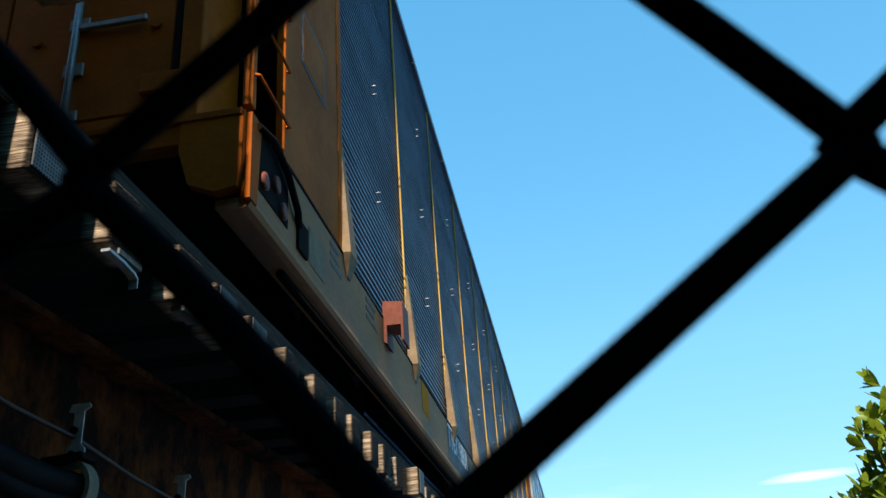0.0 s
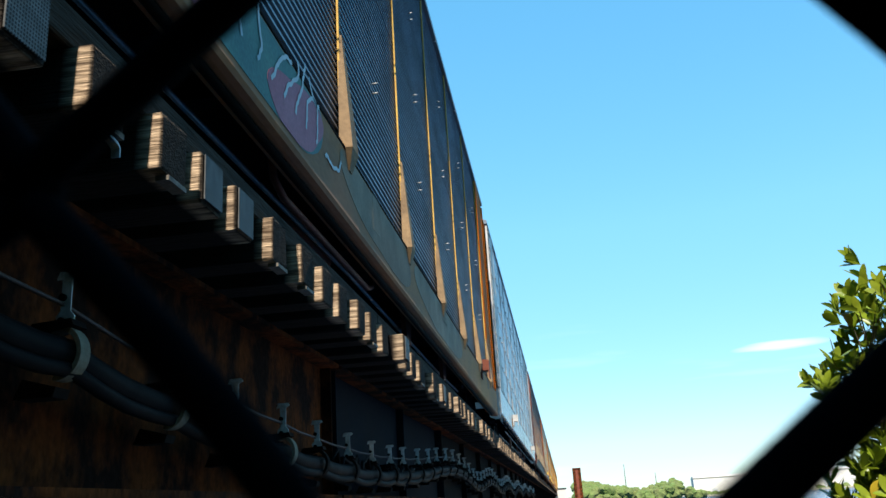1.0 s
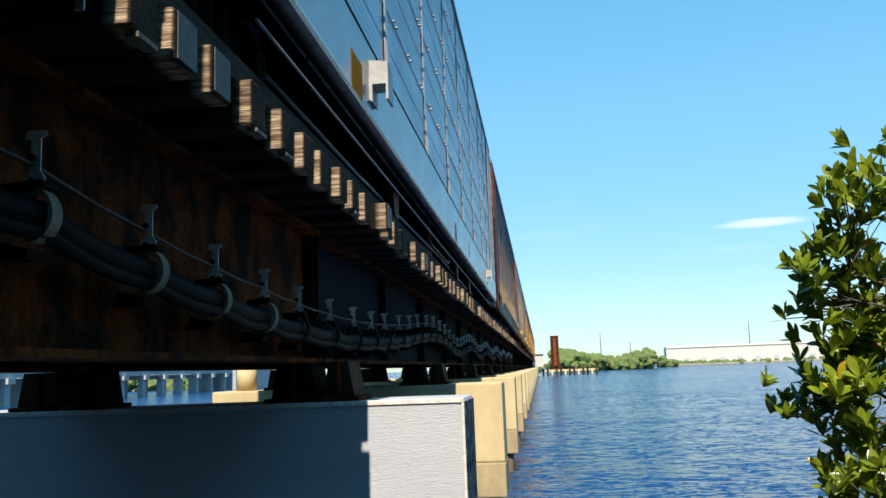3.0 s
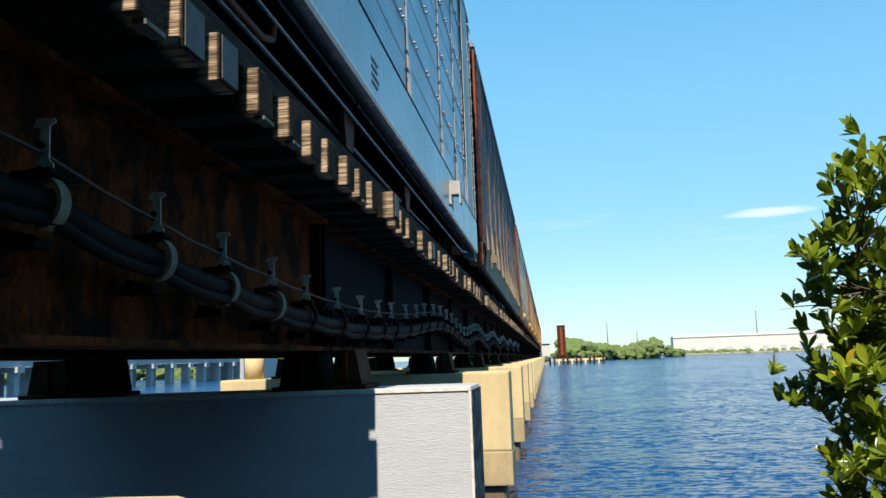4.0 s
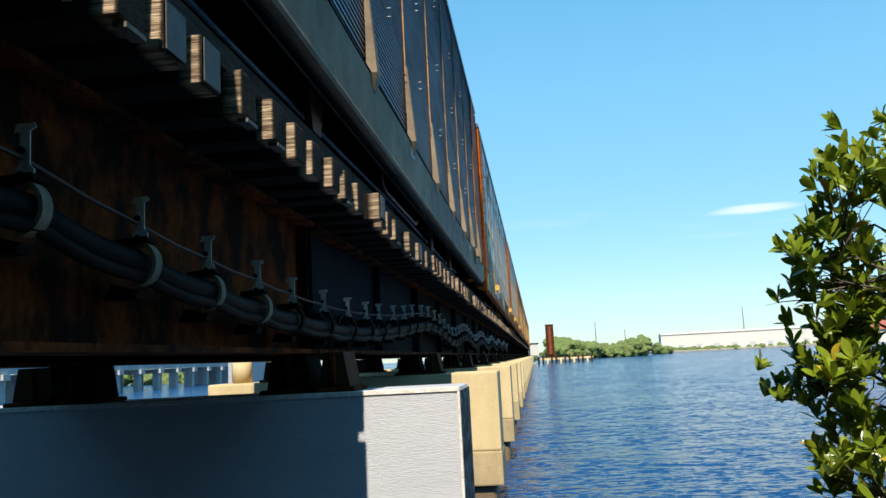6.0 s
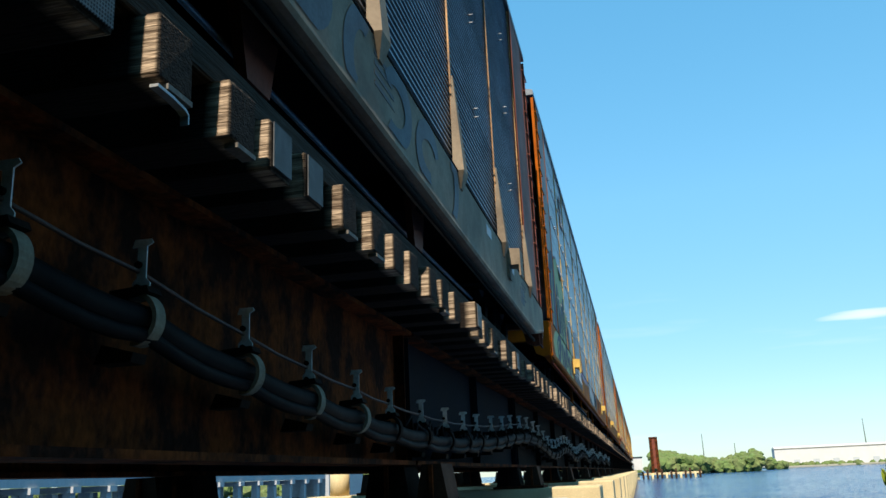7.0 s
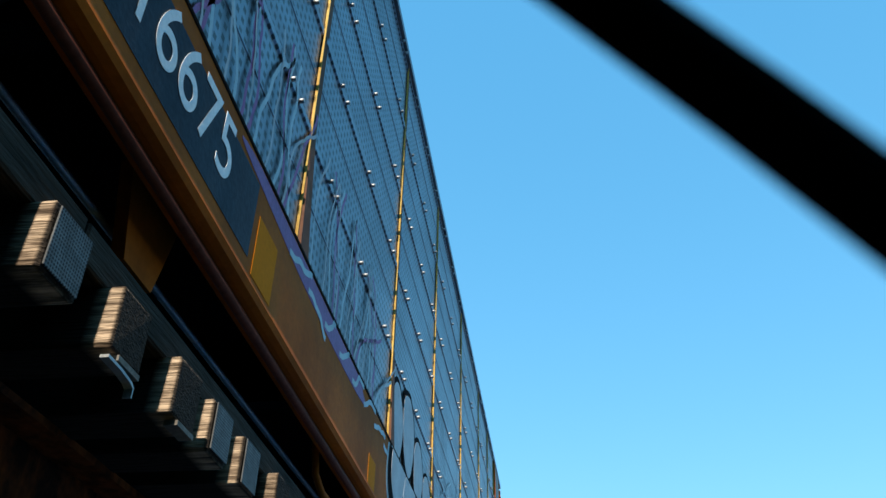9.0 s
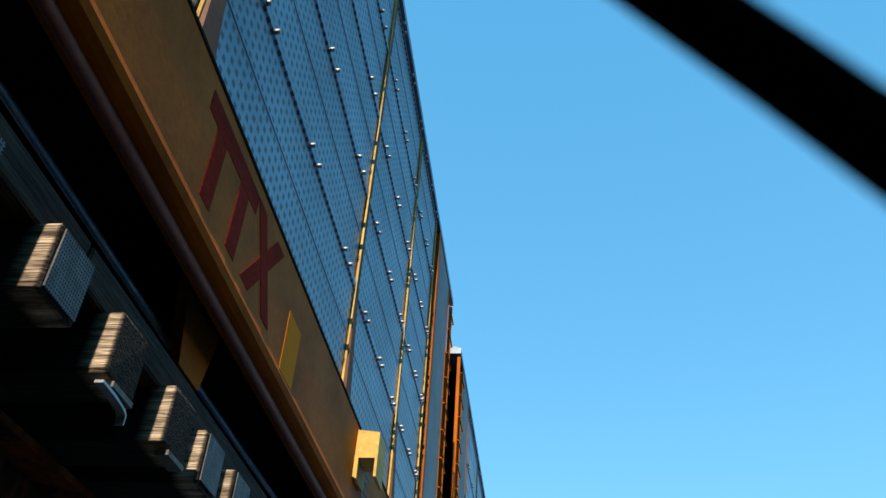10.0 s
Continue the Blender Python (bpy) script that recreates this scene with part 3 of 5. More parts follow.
def side_panels(c, posts, slat, skin):
    rows = 4 if slat else 5
    h = (ROOF - .14 - DECK - .03) / rows
    made = {}
    for i, (p, q) in enumerate(zip(posts, posts[1:])):
        w = round(q - p - .05, 3)
        if w not in made:
            bm = bmesh.new()
            if slat:
                k, prof = 18, []
                for j in range(k):
                    z = h * j / k
                    prof += [(-.040, z + .003), (0, z + h / k * .20), (-.004, z + h / k * .62), (-.040, z + h / k * .80)]
                prism(bm, prof + [(-.05, h - .02), (-.05, .004)], 0, w)
            else:
                prism(bm, [(-.03, .004), (0, .004), (0, h * .48), (.006, h * .485), (.006, h * .50), (0, h * .505), (0, h - .07), (.014, h - .06), (.014, h - .008), (-.03, h - .008)], 0, w)
            made[w] = mesh_of("side_panel", bm, skin)
        for r in range(rows):
            part("side_panel", made[w], None, c, at=pose(-.045 - .005 * ((i + r) % 2), p + .025, DECK + .03 + r * h))
    # studs along the panel seams
    bm = bmesh.new()
    for i, (p, q) in enumerate(zip(posts, posts[1:])):
        for r in range(rows):
            z = DECK + .03 + (r + 1) * h - (.01 if slat else .035)
            for a in ((.5,) if slat else (.16, .22, .5, .56, .84, .90)):
                y = p + (q - p) * a
                if slat:
                    tube(bm, [(-.05, y, z - .05), (.008, y, z - .05)], .009, 5)
                    tube(bm, [(-.05, y, z + .05), (.008, y, z + .05)], .009, 5)
                else:
                    tube(bm, [(-.05, y, z), (-.004, y, z)], .017, 6)
    ob = part("panel_studs", bm, M_ZINC, c, "small bright bolt heads along the seams")
    ob["kind"] = "stuff"


def car_end(c, e, sg, kind, frame_mat, door_mat, lead):
    """The end wall, its door, ladders and sill; e: its place along the car, sg: the way into the car."""
    W = WIDE

    def slab(name, x0, x1, d0, d1, z0, z1, material, bevel=.006, label="", under=None):
        a, b = sorted((e + d0 * sg, e + d1 * sg))
        return part(name, bbox(x0, x1, a, b, z0, z1, bevel), material, under or c, label)
    doors = []
    for s in (0, 1):
        x = (lambda u: -W - u) if s else (lambda u: u)

        def sx(u0, u1):
            return sorted((x(u0), x(u1)))
        # folded corner: outer panel, post at the front, recess for the ladder
        slab("corner_panel", *sx(-.05, -.012), .62, 1.9, DECK, ROOF - .12, M_PRIMER if kind == "perf_yellow" else frame_mat)
        slab("corner_post", *sx(-.10, -.004), 1.78, 1.9, DECK - .02, ROOF - .12, frame_mat)
        slab("ladder_stile", *sx(-.06, -.005), .05, .11, DECK + .05, ROOF - .2, frame_mat)
        slab("ladder_stile", *sx(-.06, -.005), .56, .62, DECK - .02, ROOF - .2, frame_mat)
        slab("recess_wall", *sx(-.36, -.32), .10, .62, DECK, ROOF - .12, frame_mat)
        slab("door_post", *sx(-.42, -.30), .04, .12, DECK, ROOF - .1, frame_mat)
        slab("door_gasket", *sx(-.47, -.425), .05, .10, DECK + .01, ROOF - .1, M_BLACK)
        if not s or lead:
            for r in range(11):
                z = DECK + .25 + r * .40
                a = e + .08 * sg
                bm = bmesh.new()
                tube(bm, [(x(-.012), a, z + .012), (x(.02), a, z), (x(.02), e + .59 * sg, z), (x(-.012), e + .59 * sg, z + .012)], .011, 6)
                part("ladder_rung", bm, frame_mat, c)
    # door leaves
    for x0, x1 in ((-W + .48, -W / 2 - .01), (-W / 2 + .01, -.48)):
        doors.append(slab("door_leaf", x0, x1, .07, .12, DECK + .02, ROOF - .12, door_mat, .006, "weathered steel end door leaf"))
    for k in range(5):
        z = DECK + .22 + k * .95
        slab("hinge", -.64, -.36, .035, .066, z, z + .13, M_DOORGREY if kind != "slat" else frame_mat, .01, "", doors[1])
        slab("hinge", -W + .36, -W + .64, .035, .066, z, z + .13, M_DOORGREY if kind != "slat" else frame_mat, .01, "", doors[0])
    for xx in (-1.05, -W + 1.05):
        bm = bmesh.new()
        y = e + .03 * sg
        tube(bm, [(xx, y, DECK - .05), (xx, y, DECK + 1.25)], .022, 8)
        dr = doors[1] if xx > -W / 2 else doors[0]
        part("lock_rod", bm, M_ZINC, dr)
        slab("lock_handle", xx, xx + .42, .02, .05, DECK + .72, DECK + .76, M_ZINC, .006, "", dr)
        for k in range(4):
            slab("rod_bracket", xx - .06, xx + .06, .05, .068, DECK + .1 + k * .32, DECK + .19 + k * .32, M_DOORGREY, .006, "", dr)
    # rivets on the door
    bm = bmesh.new()
    for xx in (-.58, -1.3):
        for k in range(11):
            z = DECK + .3 + k * .4
            tube(bm, [(xx, e + .066 * sg, z), (xx, e + .045 * sg, z)], .028, 8)
    ob = part("rivet_pattern", bm, door_mat, c)
    ob["kind"] = "stuff"
    # end sill with flared corners
    slab("end_sill", -W + .06, -.06, .0, .10, .74, DECK - .005, frame_mat, .01, "heavy end sill beam")
    slab("end_platform", -W + .03, -.03, -.02, .6, DECK - .05, DECK - .008, frame_mat, .004)
    for s in (0, 1):
        bm = bmesh.new()
        u = [(-.02, DECK - .02), (-.02, .62), (-.05, .46), (-.16, .44), (-.30, .50), (-.36, .70), (-.36, DECK - .02)]
        prof = [(-W - a if s else a, z) for a, z in u]
        a, b = sorted((e - .01 * sg, e + .06 * sg))
        prism(bm, prof, a, b)
        part("step_bracket", bm, frame_mat, c)
        bm = bmesh.new()
        xx = -W + .04 if s else -.04
        ya, yb = e + .05 * sg, e + .55 * sg
        tube(bm, [(xx, ya, .62), (xx, ya, .40), (xx, yb, .40), (xx, yb, .62)], .014, 6)
        part("sill_step", bm, frame_mat, c)
    bm = bmesh.new()
    y = e - .05 * sg
    tube(bm, [(-.5, y + .05 * sg, .98), (-.5, y, .95), (-1.15, y, .95), (-1.15, y + .05 * sg, .98)], .012, 6)
    part("grab_iron", bm, frame_mat, c)
    # coupler and hoses
    bm = bbox(-W / 2 - .12, -W / 2 + .12, *sorted((e - .62 * sg, e + .3 * sg)), .62, .88, .05)
    part("coupler", bm, M_UNDER, c)
    for dx in (.35, .55):
        bm = bmesh.new()
        xx = -W / 2 + dx
        pts = [(xx, e + .1 * sg, .75), (xx, e - .18 * sg, .70), (xx - .02, e - .34 * sg, .52), (xx - .05, e - .52 * sg, .45), (xx - .08, e - .68 * sg, .5)]
        tube(bm, pts, .024, 7)
        part("brake_hose", bm, M_BLACK, c)


def truck(c, yc):
    W = WIDE
    for s in (-.52, -W + .52):
        bm = bmesh.new()
        prism(bm, [(yc - 1.15, .40), (yc - 1.15, .60), (yc - .55, .74), (yc + .55, .74), (yc + 1.15, .60), (yc + 1.15, .40), (yc + .75, .42), (yc + .45, .22), (yc - .45, .22), (yc - .75, .42)], s - .07, s + .07, "x")
        fr = part("truck_frame", bm, M_UNDER, c)
        for k in range(3):
            bm = bmesh.new()
            tube(bm, [(s + .1, yc - .22 + k * .22, .30 + .012 * j) for j in range(22)], [.075 if j % 3 else .06 for j in range(22)], 10)
            part("truck_spring", bm, M_UNDER, fr)
        for dy in (-.88, .88):
            bm = bmesh.new()
            tube(bm, [(s - .20, yc + dy, .40), (s - .17, yc + dy, .40), (s - .165, yc + dy, .36), (s - .05, yc + dy, .36)], [.40, .40, .36, .355], 26)
            wl = part("wheel", bm, M_RAIL, c)
            bm = bmesh.new()
            tube(bm, [(s + .07, yc + dy, .40), (s + .16, yc + dy, .40)], .11, 12)
            part("bearing_cap", bm, M_UNDER, wl)


def autorack(kind):
    """A covered automobile rack car; its space: side at x = 0, y from its leading end, z from the rail."""
    take_dims(kind)
    slat = kind.startswith("slat")
    frame_mat = {"slat": M_YELLOW, "slat_brown": M_BROWN, "perf_white": M_WHITE, "perf_yellow": M_YELLOW}[kind]
    lit_edge_mat = {"perf_white": M_SHINYSILL, "slat_brown": M_OCHRE}.get(kind, M_PAD)
    sill_mat = {"slat": M_TANSILL, "slat_brown": M_GREYSILL, "perf_white": M_SHINYSILL, "perf_yellow": M_YELLOW}[kind]
    door_mat = {"slat": M_YELLOW, "slat_brown": M_BROWN, "perf_white": M_WHITE, "perf_yellow": M_DOORGREY}[kind]
    label = {"slat": "slat-sided autorack railcar with yellow posts and ends", "slat_brown": "dull slat-sided autorack railcar with rust-brown end frames",
             "perf_white": "galvanised perforated autorack railcar with white ends", "perf_yellow": "perforated autorack railcar with weathered yellow frame"}[kind]
    c = thing("autorack_railcar", label, "railcar", "train of autorack cars")
    W = WIDE
    for s, sg in ((0, 1), (-W, -1)):
        bm = bmesh.new()
        rise = .20 if kind == "slat_brown" else 0
        rings = []
        for y, u in ((.06, rise), (1.3, 0), (CAR_LEN - 1.3, 0), (CAR_LEN - .06, rise)):
            q = LIP + u
            prof = [(s, DECK), (s - .02 * sg, DECK), (s - .02 * sg, q + .05), (s - .18 * sg, q + .05), (s - .18 * sg, q), (s - .05 * sg, q - .012), (s - .012 * sg, q - .006), (s + .004 * sg, q + .02), (s, q + .05)]
            rings.append([bm.verts.new((a, y, b)) for a, b in prof])
        for r0, r1 in zip(rings, rings[1:]):
            for k in range(9):
                bm.faces.new((r0[k], r0[(k + 1) % 9], r1[(k + 1) % 9], r1[k]))
        bm.faces.new(rings[0])
        bm.faces.new(rings[-1])
        part("side_sill", bm, sill_mat, c)
        part("deck_edge", bbox(*sorted((s - .03 * sg, s + .006 * sg)), 0.62, CAR_LEN - .62, DECK + .002, DECK + .028, .004), M_BLACK, c)
    bm = bmesh.new()
    tube(bm, [(-.10, .8, LIP - .035), (-.10, CAR_LEN - .8, LIP - .035)], .026, 8)
    part("sill_pipe", bm, M_BROWN if kind == "perf_yellow" else M_UNDER, c)
    part("deck", bbox(-W + .03, -.03, 0.1, CAR_LEN - .1, DECK - .16, DECK - .06), M_UNDER, c)
    part("centre_sill", bbox(-W / 2 - .3, -W / 2 + .3, 0.2, CAR_LEN - .2, .45, DECK - .17), M_UNDER, c)
    for k in range(9):
        y = 1.6 + k * 3.0
        part("cross_bearer", bbox(-W + .2, -.2, y, y + .14, .56, DECK - .17), M_UNDER, c)
    bm = bmesh.new()
    tube(bm, [(-.5, 3.9, .52), (-.42, 7, .40), (-.4, 14, .44), (-.42, 20, .40), (-.5, 23.5, .52)], .018, 6)
    part("brake_rod", bm, M_ZINC, c)
    bm = bmesh.new()
    tube(bm, [(-.62, 12.3, .48), (-.62, 12.36, .48), (-.62, 13.5, .48), (-.62, 13.56, .48)], [.10, .19, .19, .10], 14)
    part("air_reservoir", bm, M_BROWN, c)
    bm = bmesh.new()
    tube(bm, [(-.22, 11.2, .62), (-.22, 11.3, .34), (-.22, 11.5, .28), (-.22, 13.9, .28), (-.22, 14.1, .34), (-.22, 14.2, .62)], .026, 8)
    part("bent_pipe", bm, M_YELLOW if kind == "perf_yellow" else M_BROWN, c)
    for y in (8.4, 16.2, 19.4):
        bm = bmesh.new()
        prism(bm, [(y, .64), (y + .5, .64), (y + .38, .22), (y + .12, .22)], -.34, -.28, "x")
        part("brake_lever_bracket", bm, M_YELLOW if kind == "perf_yellow" else M_BROWN, c)
    bm = bmesh.new()
    prism(bm, [(0, ROOF - .14), (0, ROOF - .05), (-.02, ROOF - .03), (-.3, ROOF + .03), (-W / 2, ROOF + .1), (-W + .3, ROOF + .03), (-W + .02, ROOF - .03), (-W, ROOF - .05), (-W, ROOF - .14)], 0.04, CAR_LEN - .04)
    part("roof", bm, M_SLAT, c)
    if kind == "perf_white":
        bm = bmesh.new()
        tube(bm, [(-.13, 3.0, .36), (-.13, CAR_LEN - 2.2, .36), (-.13, CAR_LEN - 1.2, .47)], .013, 6)
        rod = part("slung_rod", bm, M_ZINC, c, "bright steel rod slung under the sill")
        for k in range(9):
            y = 4 + k * 2.4
            bm = bmesh.new()
            tube(bm, [(-.10, y, LIP), (-.12, y + .02, .44), (-.145, y + .03, .33), (-.10, y + .05, .31)], .011, 6)
            part("rod_hook", bm, M_UNDER, rod)
    posts = SLAT_POSTS if slat else PERF_POSTS
    skin = M_SLAT if slat else M_PERF_DULL if kind == "perf_yellow" else M_PERF
    side_panels(c, posts, slat, skin)
    part("far_side_wall", bbox(-W, -W + .03, 1.9, CAR_LEN - 1.9, DECK, ROOF - .14), skin, c)
    # posts
    # flared feet: rings of height, y from and to, and how far they stand out
    if slat:
        bm = bmesh.new()
        prism(bm, [(-.05, -.034), (-.034, -.034), (-.034, -.024), (-.038, -.018), (-.038, .046), (-.05, .046)], DECK + .40, ROOF - .15, "z")
        post = mesh_of("post", bm, M_FOOT if kind == "slat" else M_GREYSILL)
        foot = flared("post_foot", ((DECK + 1.0, -.03, .055, -.016), (DECK + .16, -.075, .13, .050), (DECK + .02, -.085, .14, .060), (DECK - .13, .0, .11, .012)), M_FOOT if kind == "slat" else M_GREYSILL)
        bm = bmesh.new()
        prism(bm, [(-.046, -.042), (-.030, -.042), (-.030, -.035), (-.046, -.035)], DECK + .55, ROOF - .15, "z")
    else:
        bm = bmesh.new()
        prism(bm, [(-.05, -.030), (-.028, -.030), (-.028, -.020), (-.036, -.016), (-.036, .075), (-.05, .075)], DECK + .5, ROOF - .15, "z")
        face_mat = M_SHINYSILL if kind == "perf_white" else M_POSTFACE
        post = mesh_of("post", bm, face_mat)
        foot = flared("post_foot", ((DECK + .95, -.03, .075, -.030), (DECK + .32, -.03, .125, -.012), (DECK + .03, -.03, .165, -.004)), face_mat)
        bm = bmesh.new()
        prism(bm, [(-.042, -.040), (-.025, -.040), (-.025, -.031), (-.042, -.031)], DECK + .05, ROOF - .15, "z")
    # sunlight on each post's near edge, put in as a brighter strip
    edge = mesh_of("post_edge", bm, lit_edge_mat)
    for y in posts:
        p = part("post", post, None, c, at=pose(0, y, 0))
        part("post_foot", foot, None, p)
        part("post_edge", edge, None, p)
    car_end(c, 0, 1, kind, frame_mat, door_mat, True)
    car_end(c, CAR_LEN, -1, kind, frame_mat, door_mat, False)
    if slat:
        # no pocket is cut: its shade is a black slab on the sill
        part("corner_recess", bbox(-.03, .006, .14, .62, LIP + .14, DECK - .03, .004), M_UNDER, c, "black slab in place of the shaded pocket in the sill's corner")
        part("corner_gusset", flat([(.02, LIP + .02), (.12, LIP + .02), (.16, DECK - .02), (.02, DECK - .02)], .012, .03), frame_mat, c)
        bm = bmesh.new()
        tube(bm, [(.015, .10, DECK - .06), (.03, .30, DECK - .03), (.035, .52, DECK - .10), (.03, .72, DECK - .24), (.012, .80, DECK - .30)], .022, 8)
        part("corner_hose", bm, M_BLACK, c, "black rubber hose at the corner")
        for y, z in ((.22, LIP + .22), (.40, LIP + .30), (.52, LIP + .2)):
            bm = bmesh.new()
            tube(bm, [(0, y, z), (.022, y, z), (.026, y, z)], [.05, .05, .03], 10)
            part("pin_head", bm, M_BROWN, c)
        part("placard_holder", bbox(.0, .018, .78, .96, LIP + .10, LIP + .30, .004), M_UNDER, c, "small black placard holder")
        part("pale_label", flat([(1.02, LIP + .12), (1.34, LIP + .12), (1.34, LIP + .36), (1.02, LIP + .36)], .004), M_FOOT, c)
    truck(c, 2.9)
    truck(c, CAR_LEN - 2.9)
    for yc in ((3.25, CAR_LEN - 4.1) if slat else (5.75, CAR_LEN - 5.2)):
        bm = bmesh.new()
        prism(bm, [(0, .72), (.03, .70), (.03, .86), (.15, .86), (.15, .72), (.17, .72), (.17, 1.06), (0, 1.08)], yc - .13, yc + .13)
        part("jack_pad", bm, {"slat_brown": M_GREYSILL, "perf_white": M_WHITE, "slat": M_BROWN}.get(kind, M_PAD), c)
    # stencilled data and small plates on the sill
    r = random.Random(len(kind))
    spots = ((1.5, .30), (2.5, .42), (17.5, .5), (24.5, .45)) if slat else ((16.1, .35), (22.3, .3))
    for y, w in spots:
        for k in range(4):
            bm = flat([(y, .95 - k * .07), (y + w * r.uniform(.6, 1), .95 - k * .07), (y + w * r.uniform(.6, 1), .915 - k * .07), (y, .915 - k * .07)], .003)
            part("stencil_bar", bm, M_BARS, c)
    for y, w in ((4.9, .42), (13.2, .3)):
        part("sill_plate", flat([(y, .60), (y + w, .60), (y + w, .92), (y, .92)], .004), P_PATCH if y < 9 and kind != "slat_brown" else M_GREYSILL, c)
    return c


def graffiti_yellow(c):
    """Sprayed lettering, numbers and patches on the side of one car."""
    take_dims("perf_yellow")
    S, P = .0025, -.026
    lo, hi = LIP + .07, DECK - .01
    p0, p1 = DECK + .04, 3.2
    # pale green and navy lettering over sill, corner and first panels
    part("graffiti", flat(blob(3.1, .75, 2.45, .62, 1, lo, hi, wob=.05), S), P_GREEN, c, "pale green sprayed ground")
    part("graffiti", flat([(2.1, p0), (4.55, p0), (4.55, 2.3), (4.1, 2.75), (3.6, 2.6), (2.9, 3.0), (2.1, 2.8)], P), P_GREEN, c, "pale green sprayed ground")
    part("graffiti", flat([(4.66, p0), (5.9, p0), (5.6, 1.7), (5.0, 2.1), (4.66, 2.0)], P), P_GREEN, c, "pale green sprayed ground")
    part("graffiti", flat([(.65, p0), (1.75, p0), (1.75, 2.9), (1.2, 2.75), (.65, 2.2)], -.006), P_NAVY, c, "navy sprayed letter")
    for k, (y, z, a, b, turn) in enumerate(((1.72, .83, .52, .27, .25), (2.75, .72, .50, .30, -.2), (3.62, .86, .40, .24, .3), (4.35, .70, .34, .24, -.3), (5.0, .82, .20, .22, .2))):
        part("graffiti", flat(blob(y, z, a, b, 31 + k, lo, hi, turn, wob=.10), S + .002 + .0008 * k), P_NAVY, c, "rounded navy sprayed letter")
    for k, (y, z, a, b, t0, t1, w) in enumerate(((1.62, .80, .24, .12, 100, 260, .045), (2.62, .80, .10, .22, 120, 290, .05), (2.98, .70, .09, .18, -80, 90, .04),
                                                 (3.62, .82, .16, .12, 150, 330, .045), (4.32, .74, .08, .14, 110, 280, .04))):
        part("graffiti", ribbon([arc(y, z, a, b, t0, t1, w, lo, hi)], S + .008 + .0008 * k), P_GREEN, c, "pale green sliver in a letter")
    for k, (y, z, a, b, turn) in enumerate(((2.62, 1.75, .38, .62, .1), (3.40, 1.62, .30, .52, -.1), (4.10, 1.72, .28, .60, .1), (5.05, 1.45, .26, .34, 0))):
        part("graffiti", flat(blob(y, z, a, b, 51 + k, p0, p1, turn, wob=.12), P + .002 + .0008 * k), P_NAVY, c, "rounded navy sprayed letter")
    for k, (y, z, a, b, t0, t1, w) in enumerate(((2.55, 1.8, .12, .40, 110, 260, .055), (3.40, 1.55, .10, .30, 130, 280, .05), (4.06, 1.75, .09, .38, 100, 250, .045), (2.85, 1.5, .08, .22, -70, 80, .04))):
        part("graffiti", ribbon([arc(y, z, a, b, t0, t1, w, p0, p1)], P + .008 + .0008 * k), P_GREEN, c, "pale green sliver in a letter")
    part("graffiti", ribbon([arc(1.2, 1.75, .16, .62, 90, 260, .07, p0, p1)], -.004), P_GREEN, c, "pale green sprayed sliver")
    for k in range(4):
        part("graffiti", ribbon([stroke(4.8 + .25 * k, p0 + .1, 1.3, 90 + k, p0, 2.4, .014, 1.4, .6)], P + .010), P_PALE, c, "thin pale sprayed outline")
    part("graffiti", flat(blob(5.35, .8, .17, .2, 71, lo, hi), S + .004), P_PATCH, c, "orange sprayed dot")
    # number panel
    np1 = part("number_panel", flat([(5.92, .57), (9.05, .57), (9.05, 1.0), (5.92, 1.0)], .003), M_NUMBG, c, "black number panel")
    words("ETTX", .47, M_LETTER, np1, "lettering", on_side(.0052, 5.98, .61), .92)
    words("716675", .47, M_LETTER, np1, "lettering", on_side(.0052, 7.42, .61), .92)
    part("sill_plate", flat([(9.12, .52), (9.42, .52), (9.42, .86), (9.12, .86)], .003), P_PATCH, c, "fresh yellow patch")
    part("sill_plate", flat([(11.9, .5), (12.15, .5), (12.15, .72), (11.9, .72)], .003), P_PATCH, c, "fresh yellow patch")
    part("sill_plate", flat([(20.05, .5), (20.3, .5), (20.3, .86), (20.05, .86)], .003), P_PATCH, c, "fresh yellow patch")
    # magenta haze with white drips
    part("graffiti", flat(blob(10.3, 1.05, 1.5, .10, 5, .9, hi, wob=.1), S), P_MAGENTA, c, "magenta overspray")
    for k in range(9):
        y = 6.95 + k * .63
        if min(abs(y - q) for q in PERF_POSTS) > .3:
            for q in range(4):
                part("graffiti", ribbon([stroke(y - .2 + .1 * q, p0 + .02, 1.2, 80 + 5 * k + q, p0, 2.5, .016, 1.5, .35)], P), P_MAGENTA if q % 3 else P_PALE, c, "thin magenta sprayed lines")
    for k in range(18):
        if not (min(abs(6.95 + .31 * k - q) for q in PERF_POSTS) > .2):
            continue
        part("graffiti", ribbon([stroke(6.95 + .31 * k, p0 + .02, 1.1, 100 + k, p0, 2.6, .011, 1.45, .25)], P + .004), P_WHITE, c, "thin white sprayed lines")
    for k in range(8):
        part("graffiti", ribbon([stroke(9.6 + .4 * k, .98, .5, 130 + k, .84, hi, .02, .2, .4)], S + .002), P_PALE, c, "thin white sprayed edge")
    # white bubble letters with black edge
    for k, (y, z, a, b) in enumerate(((13.05, .98, .36, .30), (13.65, .86, .36, .30), (14.2, .76, .34, .26), (14.75, .72, .30, .22))):
        part("graffiti", flat(blob(y, z, a * 1.40, b * 1.44, 200 + k, lo, hi, .4, wob=.06), S + .001 * k), P_PALE, c, "pale blue outline")
